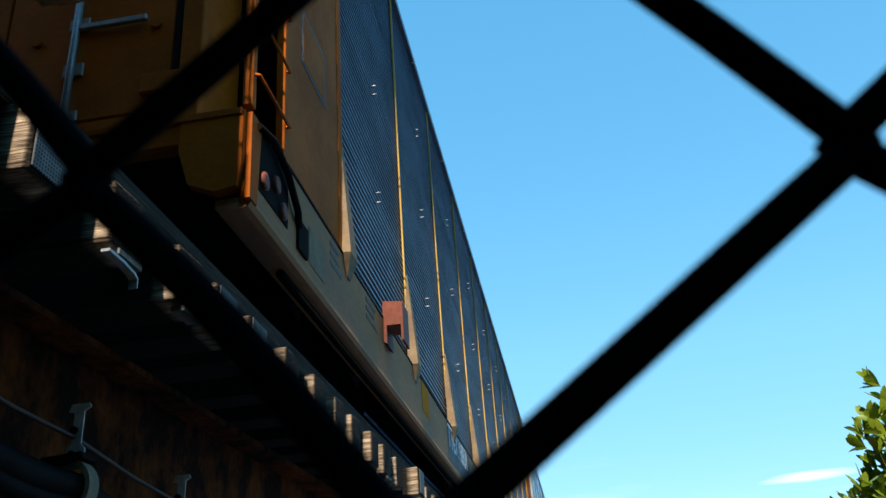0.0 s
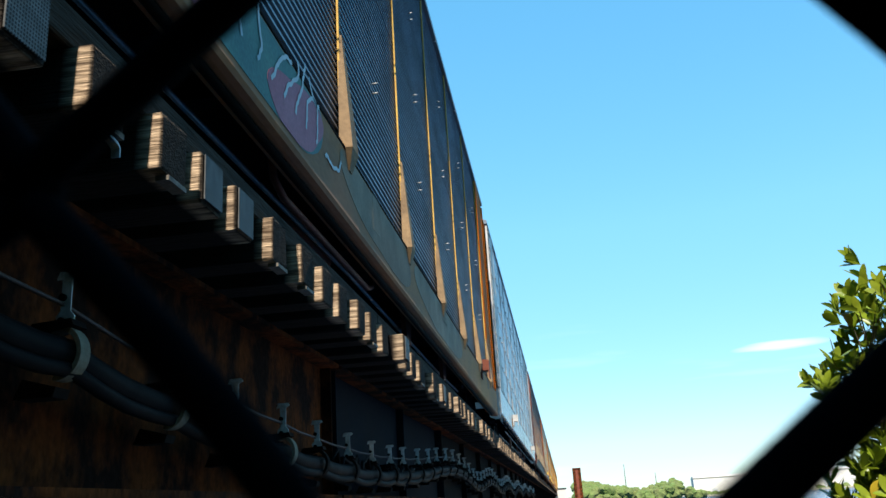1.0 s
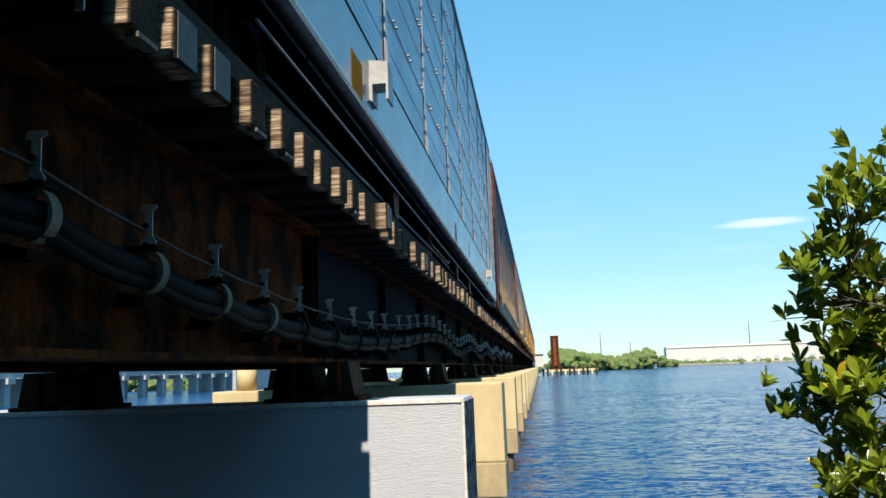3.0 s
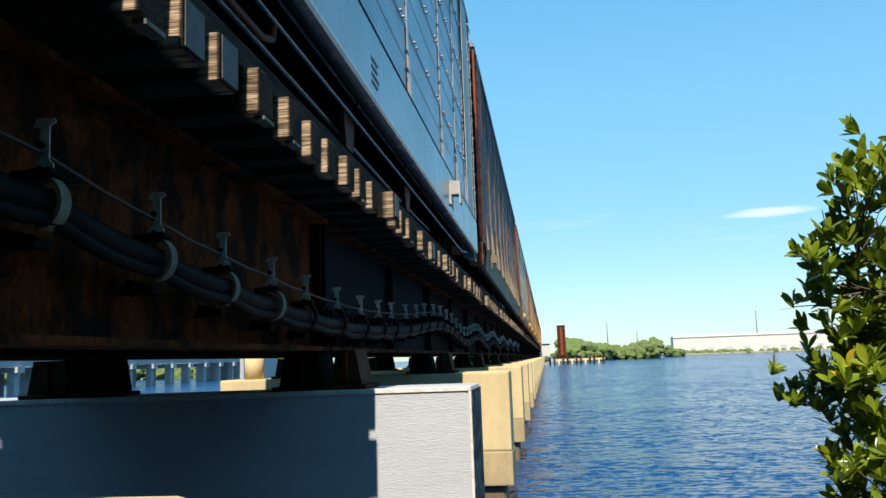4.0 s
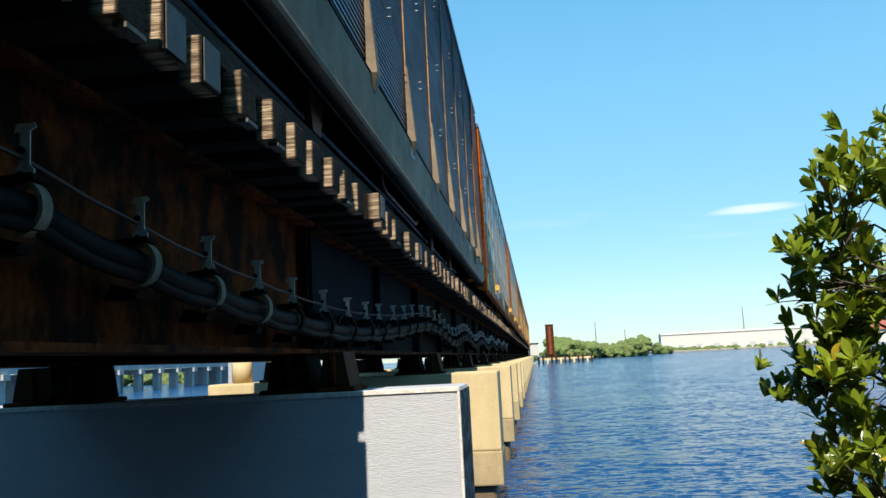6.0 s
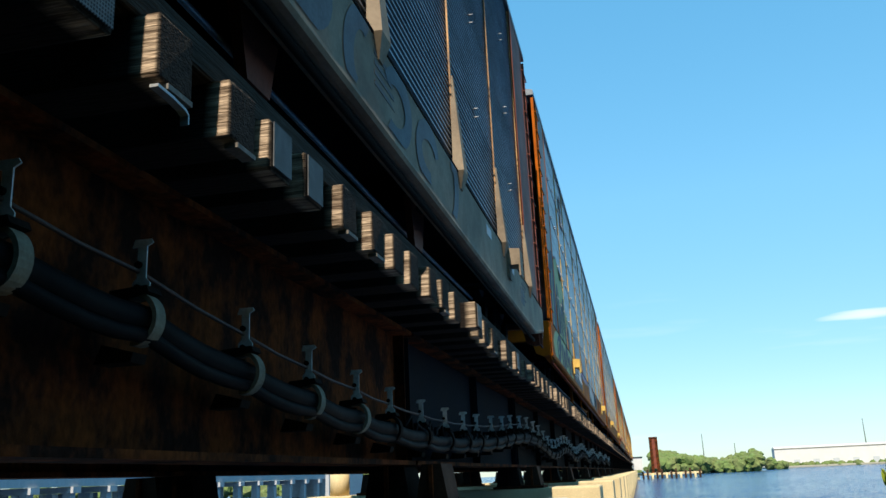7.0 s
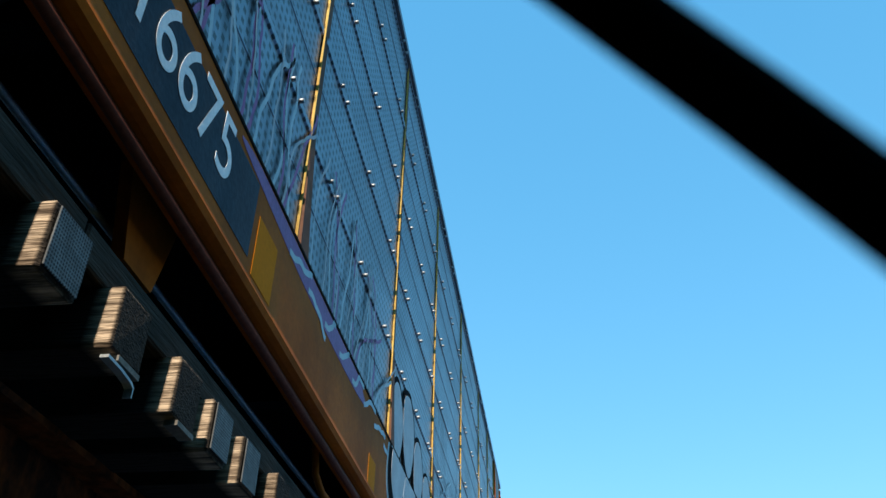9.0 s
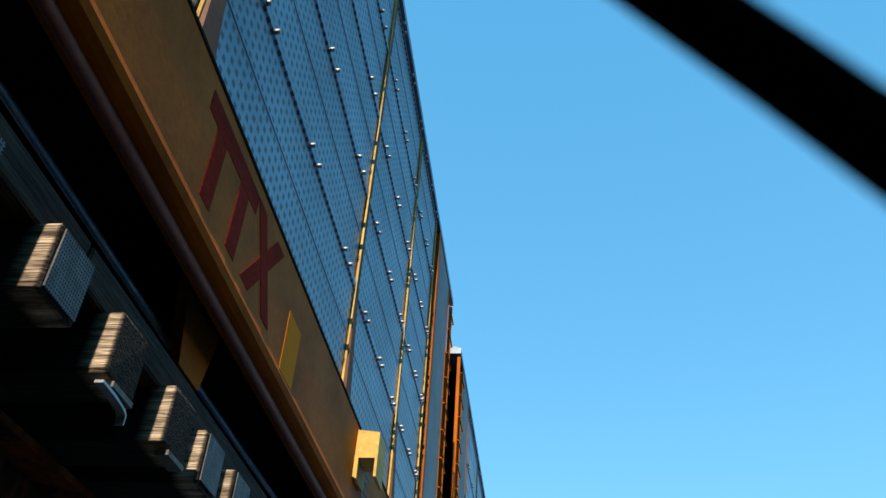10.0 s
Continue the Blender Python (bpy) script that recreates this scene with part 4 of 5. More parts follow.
        part("graffiti", flat(blob(y, z, a * 1.27, b * 1.30, 200 + k, lo, hi, .4, wob=.06), S + .005 + .001 * k), P_BLACK, c, "black outline")
        part("graffiti", flat(blob(y + .03, z + .03, a, b, 200 + k, lo, hi, .4, wob=.06), S + .010 + .001 * k), P_WHITE, c, "white bubble letter")
    for k, (y, z, a, b) in enumerate(((13.1, 1.5, .28, .33), (13.7, 1.6, .30, .42), (14.35, 1.45, .32, .30), (14.95, 1.38, .27, .24))):
        part("graffiti", flat(blob(y, z, a * 1.16, b * 1.16, 220 + k, p0, p1, .2, wob=.06), P), P_BLACK, c, "black outline")
        part("graffiti", flat(blob(y, z, a, b, 220 + k, p0, p1, .2, wob=.06), P + .003), P_WHITE, c, "white bubble letter")
    for k in range(5):
        part("graffiti", ribbon([stroke(14.0 + .12 * k, .86, .3, 240 + k, .7, 1.05, .012, 1.2, .9)], S + .017), P_RED, c, "small red tag")
    # pale outlined tag
    for k, (y, z, a, b) in enumerate(((15.75, .9, .26, .24), (16.4, .8, .3, .3), (17.1, .74, .3, .26))):
        part("graffiti", flat(blob(y, z, a * 1.12, b * 1.12, 250 + k, lo, hi, .4, wob=.2), S), P_PALE, c, "pale outline")
        part("graffiti", flat(blob(y, z, a, b, 250 + k, lo, hi, .4, wob=.2), S + .003), P_BLACK if k == 1 else P_NAVY, c, "dark sprayed letter")
    for k in range(13):
        part("graffiti", ribbon([stroke(15.65 + .19 * k, p0 + .02 + .1 * (k % 3), 1.7, 260 + k, p0, 2.9, .012, 1.35, .5)], P + .002), P_PALE, c, "thin pale sprayed outlines")
    # maroon three-letter mark drawn as plain bars
    for a, b, z0, z1 in ((18.62, 19.32, .93, 1.04), (18.74, 18.86, .56, .929), (19.08, 19.20, .56, .929)):
        part("logo_bar", flat([(a, z0), (b, z0), (b, z1), (a, z1)], .003), M_LOGO, c)
    part("logo_bar", flat([(19.30, .56), (19.43, .56), (19.80, 1.04), (19.67, 1.04)], .003), M_LOGO, c)
    part("logo_bar", flat([(19.32, 1.04), (19.45, 1.04), (19.78, .56), (19.65, .56)], .004), M_LOGO, c)
    # striped emblem high on the side
    em = part("emblem", flat([(5.5, 4.5), (6.3, 4.5), (6.3, 5.35), (5.5, 5.35)], P + .004), M_BROWN, c, "brown emblem plate")
    for k in range(5):
        part("emblem_stripe", flat([(5.58 + .14 * k, 4.56), (5.64 + .14 * k, 4.56), (5.64 + .14 * k, 5.2), (5.58 + .14 * k, 5.2)], P + .007), P_WHITE, em)
    # warnings on the door
    for k, line in enumerate(("CLOSE AND", "LOCK DOORS", "BEFORE MOVING", "CAR")):
        words(line, .115, P_STENCIL_RED, c, "lettering", pose(-1.22 + (.2 if k == 3 else 0), .068, 2.62 - k * .135, 90, 0, 0), .8)
    for k, line in enumerate(("WELDING", "DOORS")):
        words(line, .115, P_STENCIL_RED, c, "lettering", pose(-1.05, .068, 3.62 - k * .135, 90, 0, 0), .8)


def graffiti_slat(c):
    take_dims("slat")
    lo, hi = LIP + .07, DECK - .01
    np2 = part("number_panel", flat([(6.62, .46), (8.72, .46), (8.72, .90), (6.62, .90)], .003), M_NUMBG, c, "dark number panel")
    words("TTGX160931", .40, M_LETTER, np2, "lettering", on_side(.0052, 6.68, .55), .78)
    part("graffiti", flat(blob(10.4, .8, 1.15, .5, 7, lo, hi, wob=.07), .003), P_TEAL, c, "dark teal sprayed ground")
    part("graffiti", flat(blob(11.1, .66, .5, .22, 8, lo, hi, .2, wob=.12), .005), P_PINK, c, "faded pink sprayed patch")
    part("graffiti", flat(blob(9.5, .62, .3, .2, 9, lo, hi, .2, wob=.12), .005), P_PINK, c, "faded pink sprayed patch")
    for k in range(10):
        part("graffiti", ribbon([stroke(9.7 + .22 * k, .62, .55, 300 + k, .5, 1.08, .014, 1.3, .7)], .008), P_PALE, c, "white scribbled tag")
    part("graffiti", flat(blob(13.6, .78, 1.4, .35, 11, lo, hi, wob=.1), .003), M_GREYSILL, c, "grey overpainted stretch")
    part("graffiti", flat(blob(17.6, .78, 2.2, .38, 12, lo, hi, wob=.05), .003), M_GREYSILL, c, "grey overpainted stretch")
    part("warning_plate", flat([(.9, 1.9), (1.45, 1.9), (1.45, 2.35), (.9, 2.35)], -.008), M_BARS, c, "small framed notice")
    part("warning_plate", flat([(.93, 1.93), (1.42, 1.93), (1.42, 2.32), (.93, 2.32)], -.006), M_YELLOW, c)


def graffiti_brown(c):
    """Faded grey-blue lettering along the sill of the car with brown ends."""
    take_dims("slat_brown")
    lo, hi = LIP + .07, DECK - .01
    for k, (y, a, b, t0, t1) in enumerate(((14.6, .34, .22, 30, 300), (15.5, .16, .24, -100, 110), (16.3, .34, .20, -170, 120), (17.2, .20, .24, 60, 270), (18.0, .30, .22, -120, 150), (18.9, .3, .2, 20, 290), (19.8, .16, .26, -90, 120))):
        part("graffiti", ribbon([arc(y, .76, a, b, t0, t1, .09, lo, hi)], .003 + .0008 * k), P_FADED, c, "faded grey-blue sprayed letter")
    for y in (12.2, 21.6, 23.4):
        part("pale_label", flat([(y, hi - .16), (y + .32, hi - .16), (y + .32, hi - .05), (y, hi - .05)], .004), P_WHITE, c)
    for k in range(4):
        part("graffiti", flat([(24.3 + .2 * (k % 2), lo + .1 + .12 * (k // 2)), (24.46 + .2 * (k % 2), lo + .1 + .12 * (k // 2)), (24.46 + .2 * (k % 2), lo + .2 + .12 * (k // 2)), (24.3 + .2 * (k % 2), lo + .2 + .12 * (k // 2))], .004), P_FADED, c)


KINDS = ["slat", "slat", "perf_white", "slat_brown", "perf_yellow", "perf_yellow", "slat", "perf_yellow", "slat", "perf_yellow", "slat"]
cars = []
first = {}
for k in KINDS:
    if k in first and len(cars) > 1:
        cars.append(copy_thing(first[k], pose(0, 0, 0)))
    else:
        cars.append(autorack(k))
        first[k] = cars[-1]
# the plain car leads the copies; the marked cars take their paint afterwards
graffiti_slat(cars[1])
graffiti_yellow(cars[4])
graffiti_brown(cars[3])
cars[4]["label"] = "perforated autorack railcar with yellow frame and sprayed graffiti"
cars[1]["label"] = "slat-sided autorack railcar with yellow ends and painted-over sill"
# the leading end of the second car along the bridge
TRAIN = [(0.0, 3.4), (2.5, -21.9), (4.5, -43.2), (6.0, -59.3), (7.5, -75.6), (8.75, -89.0), (10.0, -102.2)]


def motions():
    for i, c in enumerate(cars):
        walk(c, [(t, pose(SIDE, s + (i - 1) * CAR_PITCH, RAIL_TOP)) for t, s in TRAIN])


# ---------------------------------------------------------------- fence
T0X, T0Z, DW, LEAN = 0.0039, 3.1357, 0.0718, radians(6.2)


def fence_wire(j):
    """One zigzag wire, standing upright, hooked round its neighbours."""
    bm = bmesh.new()
    pts = []
    for k in range(-42, 18):
        x = T0X + (j + ((k + j) % 2)) * DW / 2
        z = T0Z + k * DW / 2
        out = (k + j) % 2
        pts.append((x + (.0010 if out else -.0010), FENCE_Y + (.002 if k % 2 else -.002), z))
    fine = []
    for p, q in zip(pts, pts[1:]):
        for u in (0, .05, .15, .3, .5, .7, .85, .95):
            bow = .0016 * math.sin(math.pi * u) if (q[0] - p[0]) * (q[2] - p[2]) < 0 else 0.0
            fine.append((p[0] + (q[0] - p[0]) * u, p[1] + (q[1] - p[1]) * u + .0, p[2] + (q[2] - p[2]) * u + bow))
    turned = []
    for x, y, z in fine:
        a, c = x - T0X, z - T0Z
        turned.append((T0X + a * math.cos(LEAN) + c * math.sin(LEAN), y, T0Z - a * math.sin(LEAN) + c * math.cos(LEAN)))
    tube(bm, turned, .00185, 10)
    return bm


fence = thing("chain_link_fence", "black vinyl-coated chain-link fence on the bank", "fence", at=pose(0, 0, 0))
for j in range(-14, 15):
    part("wire", fence_wire(j), M_FENCE, fence)

# ---------------------------------------------------------------- cable along the girder
BRACKETS = ((1.3, 4.12), (2.12, 4.06), (2.852, 4.006), (3.743, 3.905), (4.552, 3.838), (5.393, 3.794), (6.18, 3.755),
            (7.12, 3.735), (8.05, 3.73), (8.93, 3.746), (9.69, 3.77), (10.7, 3.81), (11.6, 3.86), (12.4, 3.92), (13.4, 3.97), (14.3, 4.0))
spots = list(BRACKETS) + [(15.2 + .8 * k, 3.88 + .1 * math.cos(k * .75)) for k in range(50)]
BX = -1.74


bm = bmesh.new()
prism(bm, [(-.032, 0), (.034, 0), (.044, -.015), (.019, -.028), (.019, -.15), (.036, -.17), (.036, -.22), (-.036, -.22), (-.036, -.17), (-.019, -.15), (-.019, -.03), (-.042, -.03)], -.006, .0)
strap_m = mesh_of("hanger_strap", bm, M_HANGER)
bm = bmesh.new()
ring = []
for k in range(17):
    a = radians(-100 + 215 * k / 16)
    ring.append((.088 * math.cos(a), .100 * math.sin(a)))
inner = [(p * .80, q * .80) for p, q in ring[::-1]]
prism(bm, [(p + .0, q - .31) for p, q in ring + inner], -.035, .03)
saddle_m = mesh_of("cable_saddle", bm, M_STRAP)
dark_saddle_m = saddle_m.copy()
dark_saddle_m.materials[0] = M_BLACK
bm = bmesh.new()
prism(bm, [(-.10, -.20), (.05, -.19), (.06, -.215), (-.04, -.235), (-.09, -.30), (-.12, -.30)], -.05, .045)
clamp_m = mesh_of("clamp", bm, M_BLACK)
bm = bmesh.new()
prism(bm, [(-.12, -.40), (.01, -.435), (.0, -.47), (-.15, -.47)], -.05, .045)
clamp2_m = mesh_of("clamp_foot", bm, M_BLACK)
bm = bmesh.new()
tube(bm, [(-.01, -.02, 0), (-.01, .025, 0)], .014, 8)
bolt_m = mesh_of("bolt", bm, M_BLACK)
bm = bmesh.new()
box(bm, -.19, .0, -.012, .012, -.27, -.245)
arm_m = mesh_of("arm", bm, M_BLACK)
for y, z in spots:
    h = thing("cable_hanger", "galvanised cable hanger with a cream saddle bolted to the girder" if y < 6 else "galvanised cable hanger with a black saddle on the girder", "cable hanger", "cable hangers", at=pose(BX, y, z))
    for n, me in (("hanger_strap", strap_m), ("cable_saddle", saddle_m if y < 6 else dark_saddle_m), ("clamp", clamp_m), ("clamp_foot", clamp2_m), ("arm", arm_m)):
        part(n, me, None, h)
    for dz in (-.10, -.19):
        part("bolt", bolt_m, None, h, at=pose(0, 0, dz))
for dx, dz, r, lab in ((0, -.31, .056, "thick black sheathed cable in saddles"), (.025, -.37, .030, "black sheathed cable slung under the thick one")):
    bm = bmesh.new()
    pts = [(BX + dx, -4, 4.2 + dz)]
    for (y, z), (y2, z2) in zip(spots, spots[1:]):
        for u in (0, .25, .5, .75):
            pts.append((BX + dx + .008 * math.sin(y * 3 + u * 4), y + (y2 - y) * u, z + (z2 - z) * u + dz - (.03 if r < .05 else .022) * math.sin(math.pi * u)))
    tube(bm, pts, r, 10)
    tagged(part("cable", bm, M_CABLE), lab, "cable", "cables on the girder")
bm = bmesh.new()
pts = [(BX - .01, -4, 4.09)]
for (y, z), (y2, z2) in zip(spots, spots[1:]):
    for u in (0, .5):
        pts.append((BX - .012, y + (y2 - y) * u, z + (z2 - z) * u - .125 - (.01 if u else 0)))
tube(bm, pts, .0085, 6)
tagged(part("messenger_wire", bm, M_RAIL), "twisted steel messenger wire clipped to the hangers", "wire")
rr = random.Random(12)
for k in range(9):
    y = 6.5 + rr.uniform(0, 4.5)
    bm = bmesh.new()
    z = 3.45
    tube(bm, [(BX + .02, y + .12 * j + rr.uniform(-.04, .04), z + rr.uniform(-.12, .12)) for j in range(9)], .014, 6)
    tagged(part("loose_cable", bm, M_CABLE), "loose thin black cable tangled at the girder joint", "cable", "cables on the girder")

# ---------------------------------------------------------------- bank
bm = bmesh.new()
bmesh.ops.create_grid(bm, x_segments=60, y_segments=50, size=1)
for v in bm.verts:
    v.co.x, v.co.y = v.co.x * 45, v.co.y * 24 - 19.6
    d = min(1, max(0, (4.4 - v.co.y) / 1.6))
    # back and beside: unseen rises, added to hold off low sky light
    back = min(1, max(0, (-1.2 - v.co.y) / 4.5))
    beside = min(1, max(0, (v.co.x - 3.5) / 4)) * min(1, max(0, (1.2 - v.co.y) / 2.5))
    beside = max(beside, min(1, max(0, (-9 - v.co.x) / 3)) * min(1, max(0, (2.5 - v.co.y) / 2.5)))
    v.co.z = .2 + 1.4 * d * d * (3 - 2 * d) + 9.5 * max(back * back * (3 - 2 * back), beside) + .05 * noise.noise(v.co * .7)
tagged(part("ground", bm, M_BANK), "sandy overgrown river bank, raised out of view to cut sky light", "ground", kind="structure")
# added block, not in view: keeps sky light from reaching under the bridge
bm = bbox(-9, -1.6, -9, 1.3, .2, 3.19, .05)
tagged(part("abutment", bm, M_BANK), "unseen dark abutment block added under the first girders against sky light", "abutment", kind="structure")
bm = bbox(-2.9, -1.09, 2.18, 2.62, 1.2, 2.715, .03, 2)
tagged(part("concrete_block", bm, M_CONC), "tan weathered concrete block beside the bridge", "concrete block")

# ---------------------------------------------------------------- far shore


def clump_mass(name, x0, x1, y0, y1, height, count, seed, label):
    """Far trees: many rough clumps in one uneven mass."""
    r = random.Random(seed)
    bm = bmesh.new()
    for _ in range(count):
        x, y = r.uniform(x0, x1), r.uniform(y0, y1)
        h = height * (0.55 + .45 * noise.noise(Vector((x * .05, y * .03, seed)))) * r.uniform(.45, 1.0)
        rad = r.uniform(1.0, 2.3)
        m = Matrix.LocRotScale((x, y, WATER + max(.6, h - rad * .4)), Euler((r.random(), r.random(), r.random() * 6)), (rad, rad, rad * r.uniform(.6, .9)))
        res = bmesh.ops.create_icosphere(bm, subdivisions=2, radius=1, matrix=m)
        for v in res["verts"]:
            v.co += Vector((r.uniform(-.3, .3), r.uniform(-.3, .3), r.uniform(-.3, .3))) * rad * .6
    return tagged(part(name, bm, M_FAR_GREEN), label, "trees", kind="stuff")


clump_mass("shore_mangroves", 5, 43, 325, 350, 10.2, 620, 3, "low green mangrove thicket along the far shore")
clump_mass("shore_trees", -60, 300, 640, 680, 9, 300, 5, "distant green treeline beyond the river")
clump_mass("left_shore_trees", -215, -66, 196, 216, 8, 420, 6, "distant green trees behind the road bridge")
for x, h in ((48.5, 9.5), (53, 8.0), (57, 8.5)):
    clump_mass("shore_pine", x - 1.0, x + 1.0, 380, 383, h, 16, int(x * 7), "tall dark pine on the far shore")
# pale quay, warehouse and its roof edge
SHY = 480
tagged(part("shore_bank", bbox(62, 420, SHY - 14, SHY + 300, -1, 1.6, .3), M_SAND), "low sandy bank of the far shore", "bank", kind="structure")
wh = thing("warehouse", "long white warehouse with a shallow roof on the far shore", "warehouse")
part("wall", bbox(69, 215, SHY, SHY + 9, 1.4, 10.4), M_WAREHOUSE, wh)
bm = bmesh.new()
prism(bm, [(SHY + .05, 10.41), (SHY + 4.5, 11.4), (SHY + 8.9, 10.41)], 69.1, 214.9, "x")
part("roof", bm, M_WAREHOUSE, wh)
part("eaves_band", bbox(68.8, 215.2, SHY - .3, SHY - .02, 10.05, 10.38), M_SAND, wh, "brownish band under the eaves")
for k in range(14):
    part("loading_door", bbox(78 + k * 9.5, 81 + k * 9.5, SHY - .25, SHY - .02, 1.6, 4.6), M_ROADBR, wh)
clump_mass("quay_shrubs", 64, 180, SHY - 13, SHY - 6, 3.2, 70, 9, "scattered low shrubs along the quay")
hs = thing("red_roofed_house", "low building with a dull red roof beyond the river", "house")
part("wall", bbox(158, 190, SHY - 40, SHY - 20, .5, 7.0), M_WAREHOUSE, hs)
bm = bmesh.new()
prism(bm, [(SHY - 41, 7), (SHY - 30, 12), (SHY - 19, 7)], 157, 191, "x")
part("roof", bm, M_ROOF_RED, hs)
for x, h in ((38, 22), (56, 16), (128, 26), (190, 20)):
    bm = bmesh.new()
    tube(bm, [(x, SHY + 60, 0), (x, SHY + 60, h)], [.35, .15], 6)
    tagged(part("mast", bm, M_GUARD), "thin pole standing beyond the far shore", "mast", "far masts")
for x, h in ((98, 15.5), (112, 13.5)):
    clump_mass("palm_top", x - 2, x + 2, SHY + 55, SHY + 58, h, 12, int(x), "round tree top behind the warehouse")

# rusty lift tower and its timber platform at the far end of the water
tw = thing("steel_tower", "rust-brown riveted steel tower standing beside the bridge", "tower")
for x in (3.35, 4.75):
    for y in (229, 231.5):
        part("leg", bbox(x - .35, x + .35, y - .2, y + .2, WATER + 1.0, 10.69), M_RUST, tw)
part("cladding", bbox(3.05, 5.05, 228.9, 231.6, 3.2, 10.7), M_BROWN, tw)
part("cap", bbox(2.95, 5.15, 228.7, 231.8, 10.7, 11.0, .05), M_RUST, tw)
pf = thing("timber_fender", "weathered timber fender platform in the water", "fender")
part("deck", bbox(-.6, 15, 227, 229, 1.6, 2.1, .03), M_CONC, pf)
for k in range(14):
    bm = bmesh.new()
    x = -.4 + k * 1.15
    tube(bm, [(x, 226.8, -.5), (x, 226.8, 2.0 + .5 * ((k * 7) % 3))], .28, 8)
    part("pile", bm, M_PED if k % 3 else M_CONC, pf)
bt = thing("bridge_cabin", "small grey cabin on the bridge by the tower", "cabin")
part("wall", bbox(-1.8, .8, 225, 228, 3.0, 6.0), M_WAREHOUSE, bt)
part("roof", bbox(-2, 1, 224.8, 228.2, 6.0, 6.2), M_GREYGIRD, bt)

# ---------------------------------------------------------------- road bridge on the other side
rb = thing("road_bridge", "pale concrete road bridge on square piers across the water", "bridge")
RX = -62
part("deck", bbox(RX - 8, RX, 20, 168, 5.1, 6.0), M_ROADBR, rb)
part("girder", bbox(RX - .5, RX + .05, 20, 168, 4.0, 5.09), M_ROADBR, rb)
part("parapet", bbox(RX - .2, RX + .1, 20, 168, 6.0, 6.8), M_ROADBR, rb)
for k in range(21):
    y = 24 + k * 7.0
    part("cap_beam", bbox(RX - 8, RX + .4, y - .2, y + 1.2, 3.3, 3.98), M_ROADBR, rb)
    for x in (RX - .6, RX - 3.6, RX - 7.2):
        part("column", bbox(x - .45, x + .45, y, y + 1.0, -.5, 3.28), M_ROADBR, rb)
part("abutment", bbox(RX - 9, RX + .8, 168, 190, -1, 6.2), M_ROADBR, rb)
bm = bmesh.new()
tube(bm, [(-4.83, 13.85, 2.882), (-4.83, 13.85, 3.28)], .16, 16)
tagged(part("timber_post", bm, M_CONC), "short tan round post on the pier", "post")

# ---------------------------------------------------------------- mangrove at the bank
tr = random.Random(21)
tree = thing("mangrove_tree", "leafy green mangrove with grey twigs and a few yellow leaves", "tree", at=pose(0, 0, 0))
TX, TY, TG = 1.55, 3.5, 1.3


def leaf_mesh(length, width, fold, bend, material):
    bm = bmesh.new()
    n = 6
    rows = []
    for i in range(n + 1):
        u = i / n
        w = width * .5 * (math.sin(math.pi * u ** 1.25) ** .62) if 0 < u < 1 else width * .06
        z = -bend * u * u
        rows.append([bm.verts.new((length * u, -w, z + fold * w)), bm.verts.new((length * u, 0, z)), bm.verts.new((length * u, w, z + fold * w))])
    for a, b in zip(rows, rows[1:]):
        for k in (0, 1):
            f = bm.faces.new((a[k], b[k], b[k + 1], a[k + 1]))
            f.smooth = True
    return mesh_of("leaf", bm, material)


leaves = [leaf_mesh(tr.uniform(.060, .088), tr.uniform(.028, .038), tr.uniform(.1, .45), tr.uniform(-.006, .012), M_LEAF) for _ in range(6)]
yleaf = leaf_mesh(.075, .036, .4, .01, M_LEAF_Y)
# left edge of the crown by height
EDGE_Z = (1.9, 2.49, 2.6, 2.75, 2.80, 2.88, 2.945, 3.01, 3.03, 3.1, 3.12, 3.19, 3.27, 3.29, 3.34, 3.40, 3.50, 3.52, 3.60, 3.69, 3.86, 3.98, 4.05)
EDGE_X = (1.12, 1.05, 1.04, 1.02, .95, .86, .79, .85, .91, .86, .94, .93, .94, 1.01, .96, .97, 1.03, 1.09, 1.18, 1.15, 1.18, 1.29, 1.6)
tips = []
sprays = []
while len(sprays) < 58:
    z = tr.uniform(1.95, 4.03)
    e = float(np.interp(z, EDGE_Z, EDGE_X))
    u = tr.random() ** 1.1
    sprays.append((e + .06 + u * .95, z, TY + tr.uniform(-.35, .6) * min(1, .3 + u * 1.4)))
tries = 0
while len(tips) < 1150 and tries < 90000:
    tries += 1
    sx, sz, y = sprays[tr.randrange(58)]
    x, z = sx + tr.gauss(0, .085), sz + tr.gauss(0, .062)
    y += tr.gauss(0, .08)
    e = float(np.interp(z, EDGE_Z, EDGE_X))
    if x < e - .015 or z > 4.02:
        continue
    q = Vector((x * y / TY, y, 3.1 + (z - 3.1) * y / TY))
    if all((q - w).length > .03 for w in tips):
        tips.append(q)
tips.sort(key=lambda q: q.x)
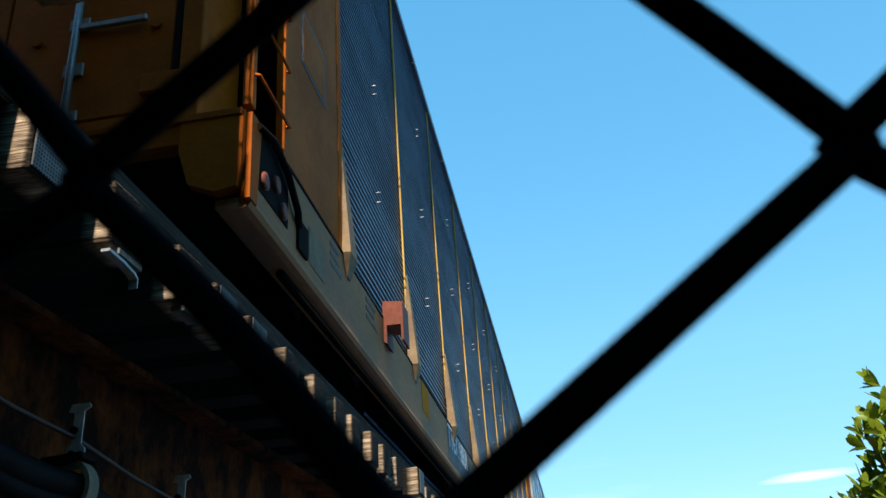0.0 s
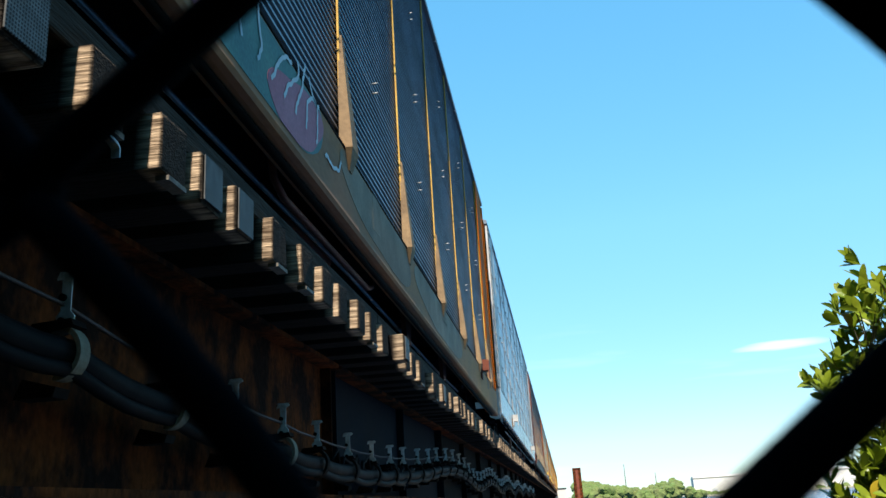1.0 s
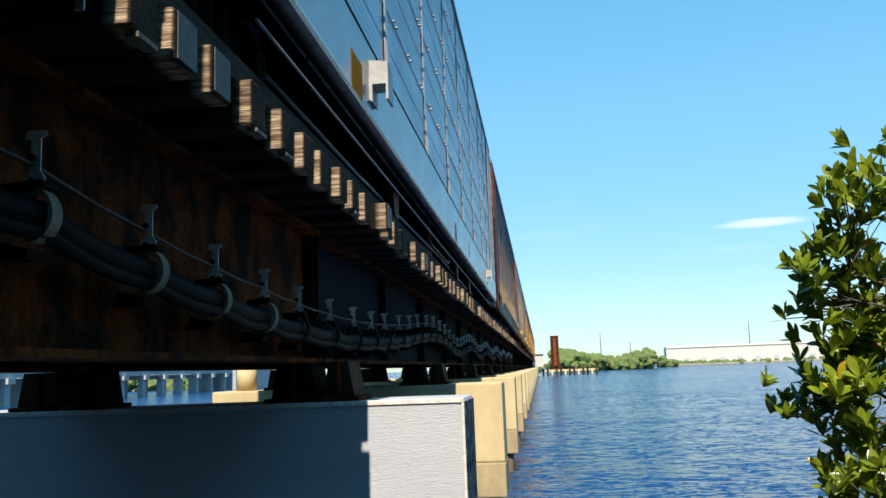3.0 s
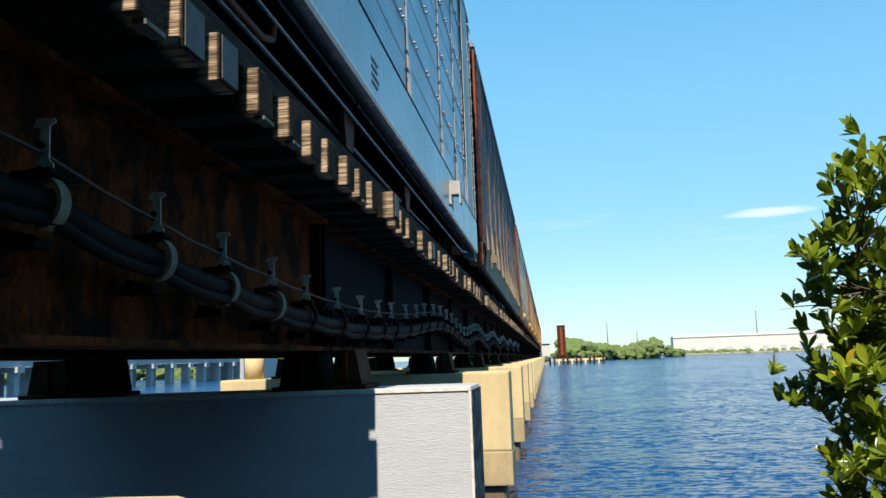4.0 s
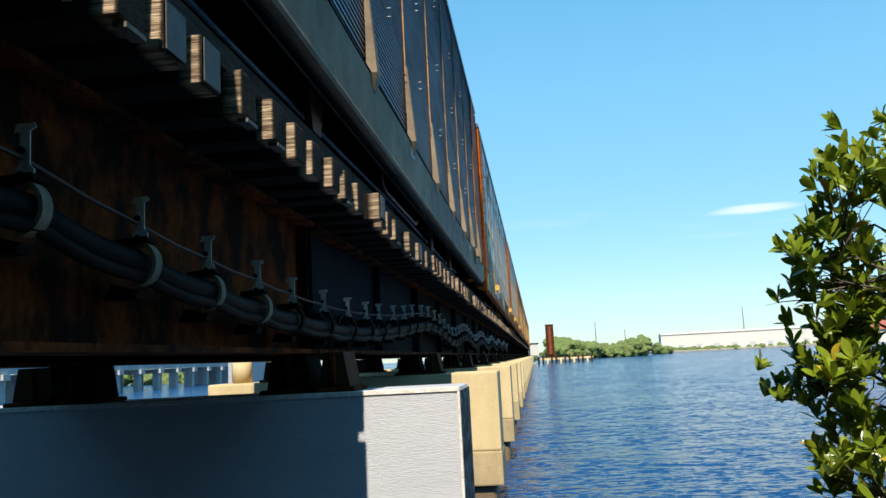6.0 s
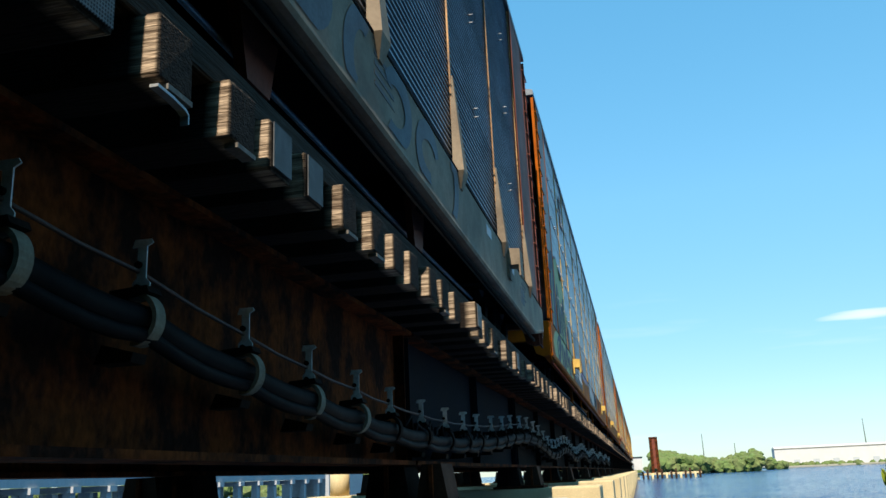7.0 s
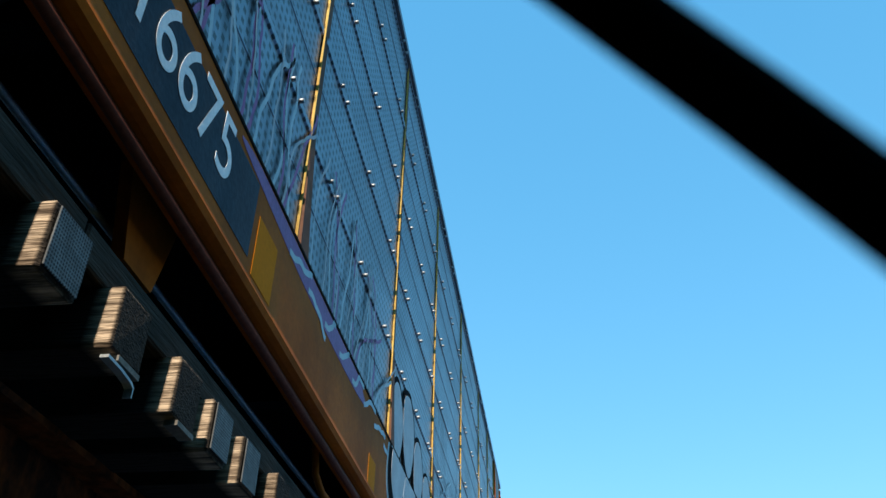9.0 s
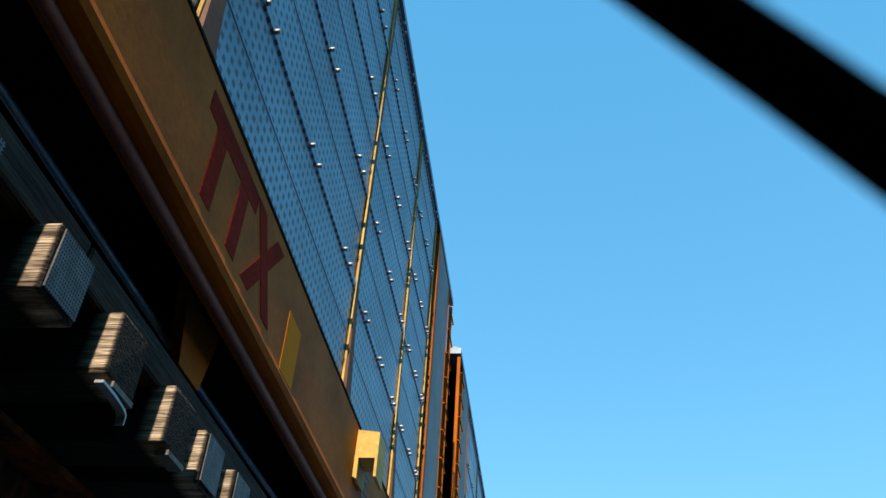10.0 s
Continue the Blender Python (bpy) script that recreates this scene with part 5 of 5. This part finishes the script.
# trunk, limbs and twigs
bm = bmesh.new()
tube(bm, [(TX + .1, TY + .25, TG - .3), (TX + .05, TY + .22, 2.0), (TX + .12, TY + .2, 2.8), (TX + .2, TY + .15, 3.6), (TX + .25, TY + .1, 4.0)], [.045, .035, .024, .014, .006], 8)
part("trunk", bm, M_BARK, tree, "slender grey trunk")
hubs = []
for k in range(16):
    z = 1.9 + k * .135
    e = float(np.interp(z, EDGE_Z, EDGE_X))
    a = Vector((TX + .12, TY + .2, z - .25))
    b = Vector((e + tr.uniform(.15, .45), TY + tr.uniform(-.2, .45), z + .05))
    mid = (a + b) / 2 + Vector((0, 0, .06))
    bm = bmesh.new()
    tube(bm, [a, mid, b], [.011, .007, .004], 6)
    part("limb", bm, M_BARK, tree)
    hubs += [mid, b, (mid + b) / 2, (a + mid) / 2]
bm = bmesh.new()
for q in tips[::2]:
    h = min(hubs, key=lambda w: (w - q).length + (.3 if w.z > q.z + .05 else 0))
    m2 = (h + q) / 2 + Vector((tr.uniform(-.03, .03), tr.uniform(-.03, .03), -.02))
    tube(bm, [h, m2, q], [.004, .003, .002], 4, cap=False)
tw2 = part("twigwork", bm, M_BARK, tree, "thin pale grey twigs")
tw2["kind"] = "stuff"
mats = []
for q in tips:
    axis = Vector((tr.uniform(-.7, .45), tr.uniform(-.6, .35), tr.uniform(.45, 1.0))).normalized()
    rot = axis.to_track_quat("Z", "Y").to_matrix().to_4x4()
    n = tr.randint(5, 9)
    for i in range(n):
        az = 2.4 * i + tr.uniform(-.3, .3)
        el = radians(tr.uniform(22, 80))
        m = Matrix.Translation(q + axis * tr.uniform(-.02, .015)) @ rot @ Matrix.Rotation(az, 4, "Z") @ Matrix.Rotation(-el, 4, "Y")
        mats.append((m, yleaf if tr.random() < .012 else leaves[tr.randrange(6)]))
near = sorted(range(len(mats)), key=lambda i: mats[i][0].translation.y + mats[i][0].translation.x * .8)
chosen = set(near[:300])
for i in near[:300]:
    part("leaf", mats[i][1], None, tree, at=mats[i][0])
V, F, MI = [], [], []
for i, (m, me) in enumerate(mats):
    if i in chosen:
        continue
    base = len(V)
    V += [m @ v.co for v in me.vertices]
    F += [[base + k for k in p.vertices] for p in me.polygons]
    MI += [1 if me is yleaf else 0] * len(me.polygons)
me = bpy.data.meshes.new("crown")
me.from_pydata(V, [], F)
me.materials.append(M_LEAF)
me.materials.append(M_LEAF_Y)
for p, k in zip(me.polygons, MI):
    p.material_index = k
    p.use_smooth = True
crown = part("crown", me, None, tree, "dense clusters of leathery green leaves")
crown["kind"] = "stuff"

motions()
